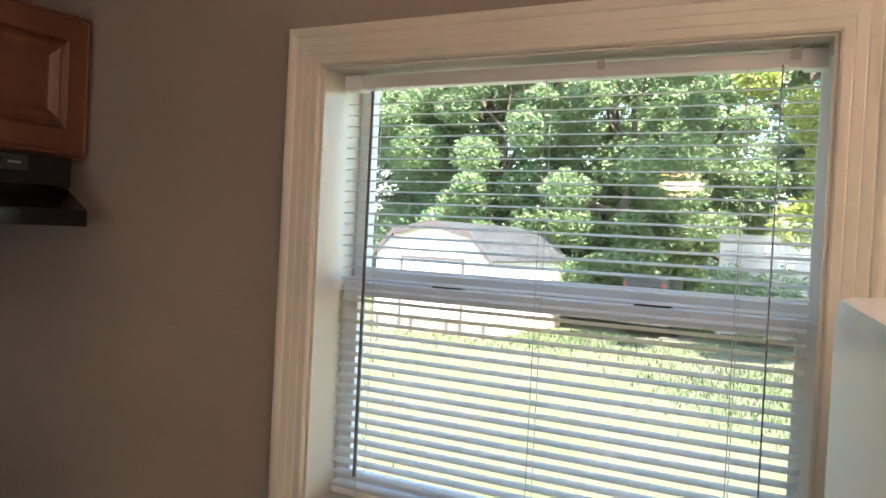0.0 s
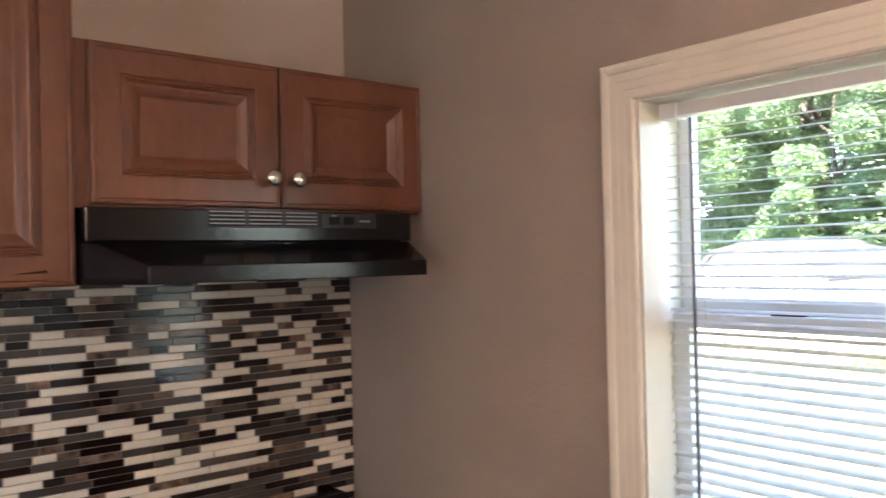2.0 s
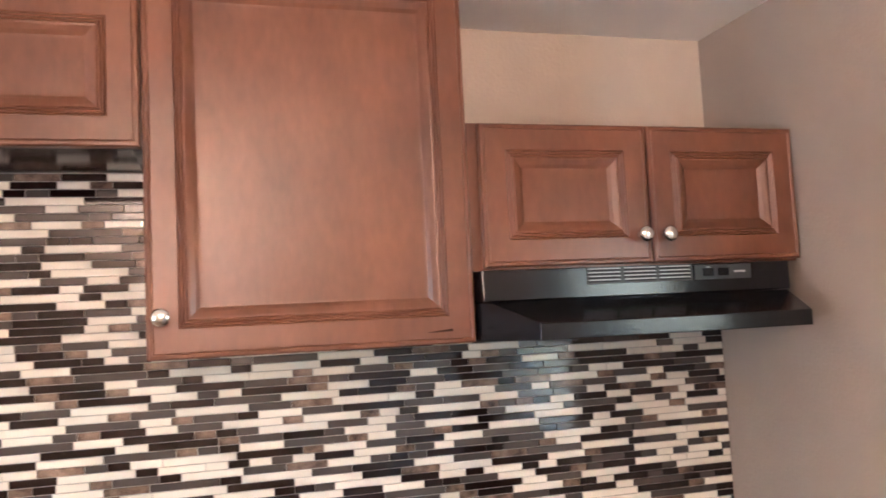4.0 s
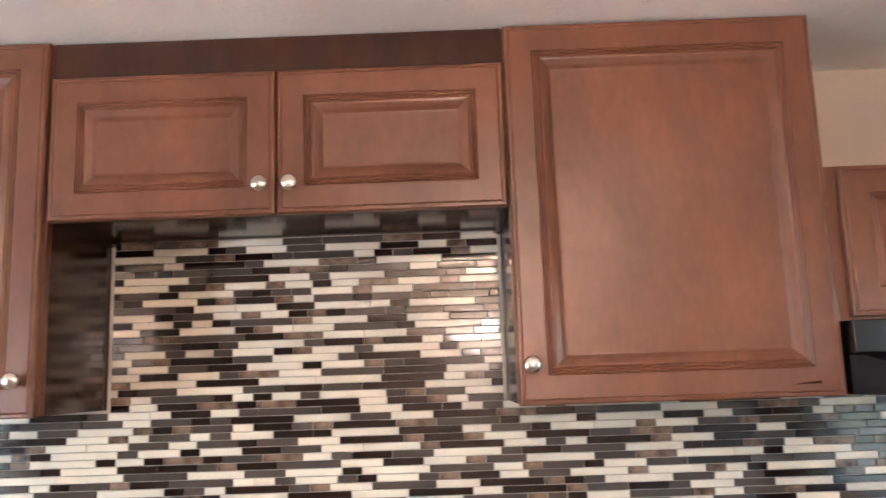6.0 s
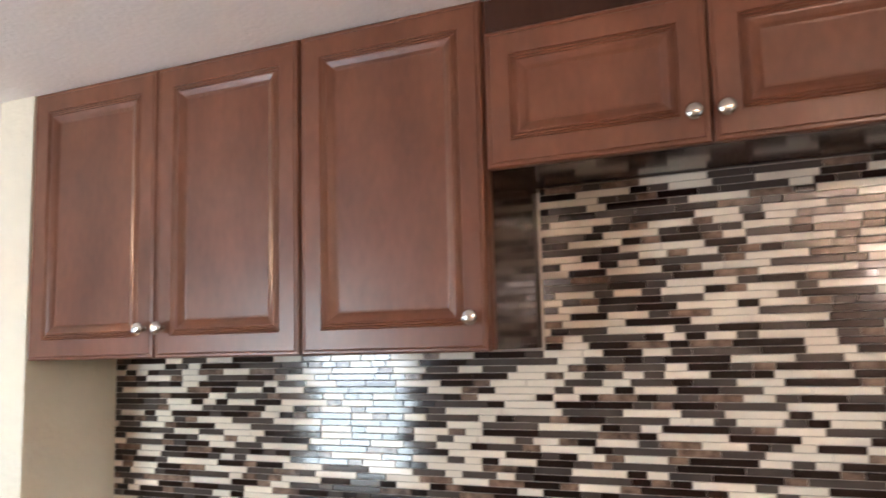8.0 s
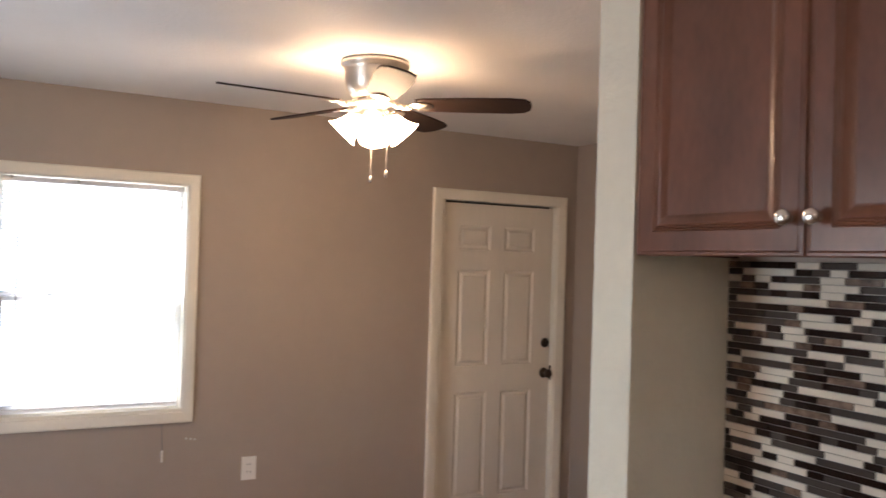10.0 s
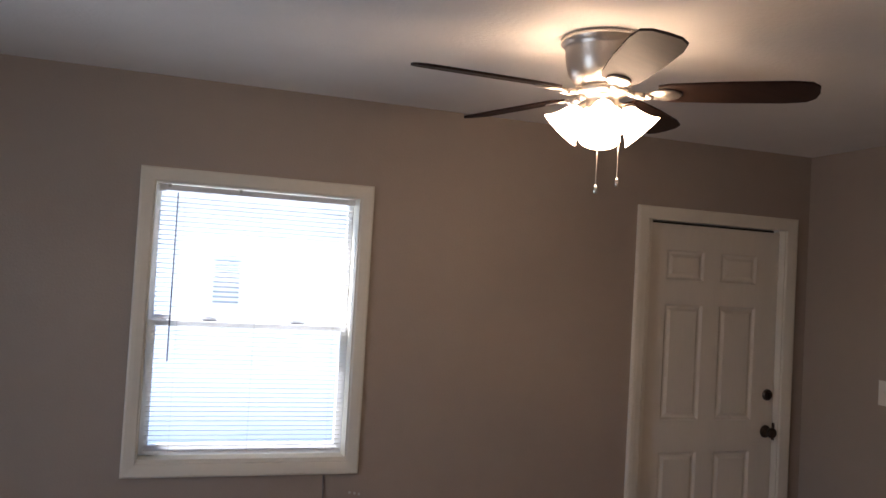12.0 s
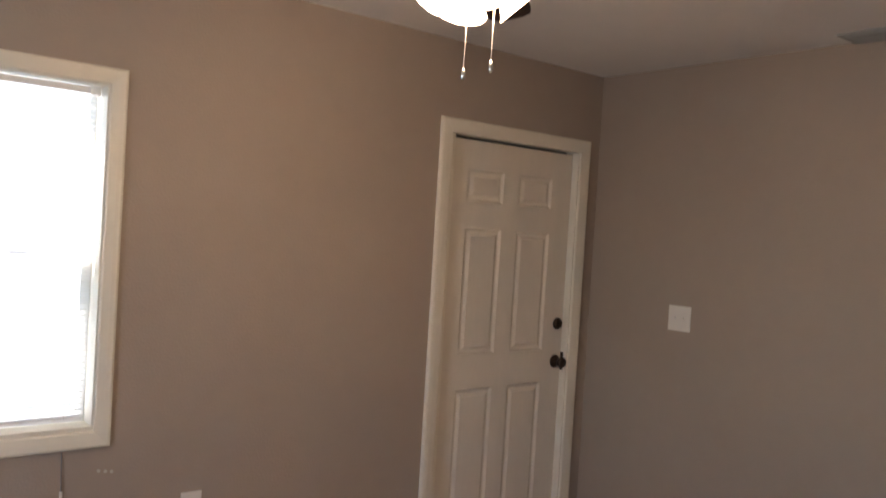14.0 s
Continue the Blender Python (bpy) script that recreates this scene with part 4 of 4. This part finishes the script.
def tile_verts(L, H):
    c = 0.0009
    r = [(0.0, 0, 0), (0.0, L, 0), (0.0, L, H), (0.0, 0, H), (0.0044, 0, 0), (0.0044, L, 0), (0.0044, L, H), (0.0044, 0, H),
         (0.0054, c, c), (0.0054, L - c, c), (0.0054, L - c, H - c), (0.0054, c, H - c)]
    return r


TILE_FACES = [(0, 1, 5, 4), (1, 2, 6, 5), (2, 3, 7, 6), (3, 0, 4, 7), (4, 5, 9, 8), (5, 6, 10, 9), (6, 7, 11, 10), (7, 4, 8, 11), (8, 9, 10, 11)]
rest_v, rest_f, rest_m = [], [], []
rng = random.Random(11)
picked, below = 0, []
z = 0.9215
while z < 2.068:
    niche = z > 1.687
    H = TH
    end, y = (-1.387, -2.271) if niche else (-0.003, -3.646)
    last, row = None, []
    first = True
    while y < end - 0.006:
        kind = rng.choices((0, 1, 2, 3), (0.365, 0.245, 0.29, 0.10))[0]
        if kind == last and rng.random() < 0.8:
            continue
        above = [k for a, b, k in below if a < y + 0.03 < b]
        if above and above[0] == kind and rng.random() < 0.6:
            continue
        L = rng.choice({0: (0.045, 0.062, 0.092, 0.094, 0.125, 0.148), 1: (0.042, 0.044, 0.088, 0.09, 0.140), 2: (0.041, 0.042, 0.086, 0.088, 0.140), 3: (0.042, 0.043, 0.088)}[kind])
        if first:
            L *= rng.choice((0.3, 0.5, 0.8, 1.0))
            first = False
        L = min(L, end - y)
        if end - y - L < 0.008:
            L = end - y
        last = kind
        row.append((y, y + L, kind))
        lift = rng.uniform(-0.0003, 0.0003)
        ty, tz = radians(rng.gauss(0, 0.45)), radians(rng.gauss(0, 0.45))
        if picked < 300 and -2.15 < y < -1.05 and z > 1.46:
            key = (round(L, 3), kind)
            if key not in shapes:
                me = bpy.data.meshes.new("tile")
                me.from_pydata(tile_verts(L, H), [], TILE_FACES)
                me.materials.append(TILES[kind])
                shapes[key] = me
            ob = new("tile", shapes[key])
            ob.location = (0.0058 + lift, y, z)
            ob.rotation_euler = (0, ty, tz * 0.5)
            ob.parent = splash
            picked += 1
        else:
            o = len(rest_v)
            for a, b, c in tile_verts(L, H):
                rest_v.append((0.0058 + lift + a - ty * -(c - H / 2) - tz * 0.5 * (b - L / 2), y + b, z + c))
            rest_f += [tuple(o + i for i in f) for f in TILE_FACES]
            rest_m += [kind] * 9
        y += L + JT
    below = row
    z += ROW
me = bpy.data.meshes.new("mosaic_tiles")
me.from_pydata(rest_v, [], rest_f)
for m in TILES:
    me.materials.append(m)
me.polygons.foreach_set("material_index", rest_m)
ob = new("mosaic_tiles", me)
ob.parent = splash
tagged(ob, "glossy strip mosaic tiles", kind="stuff")
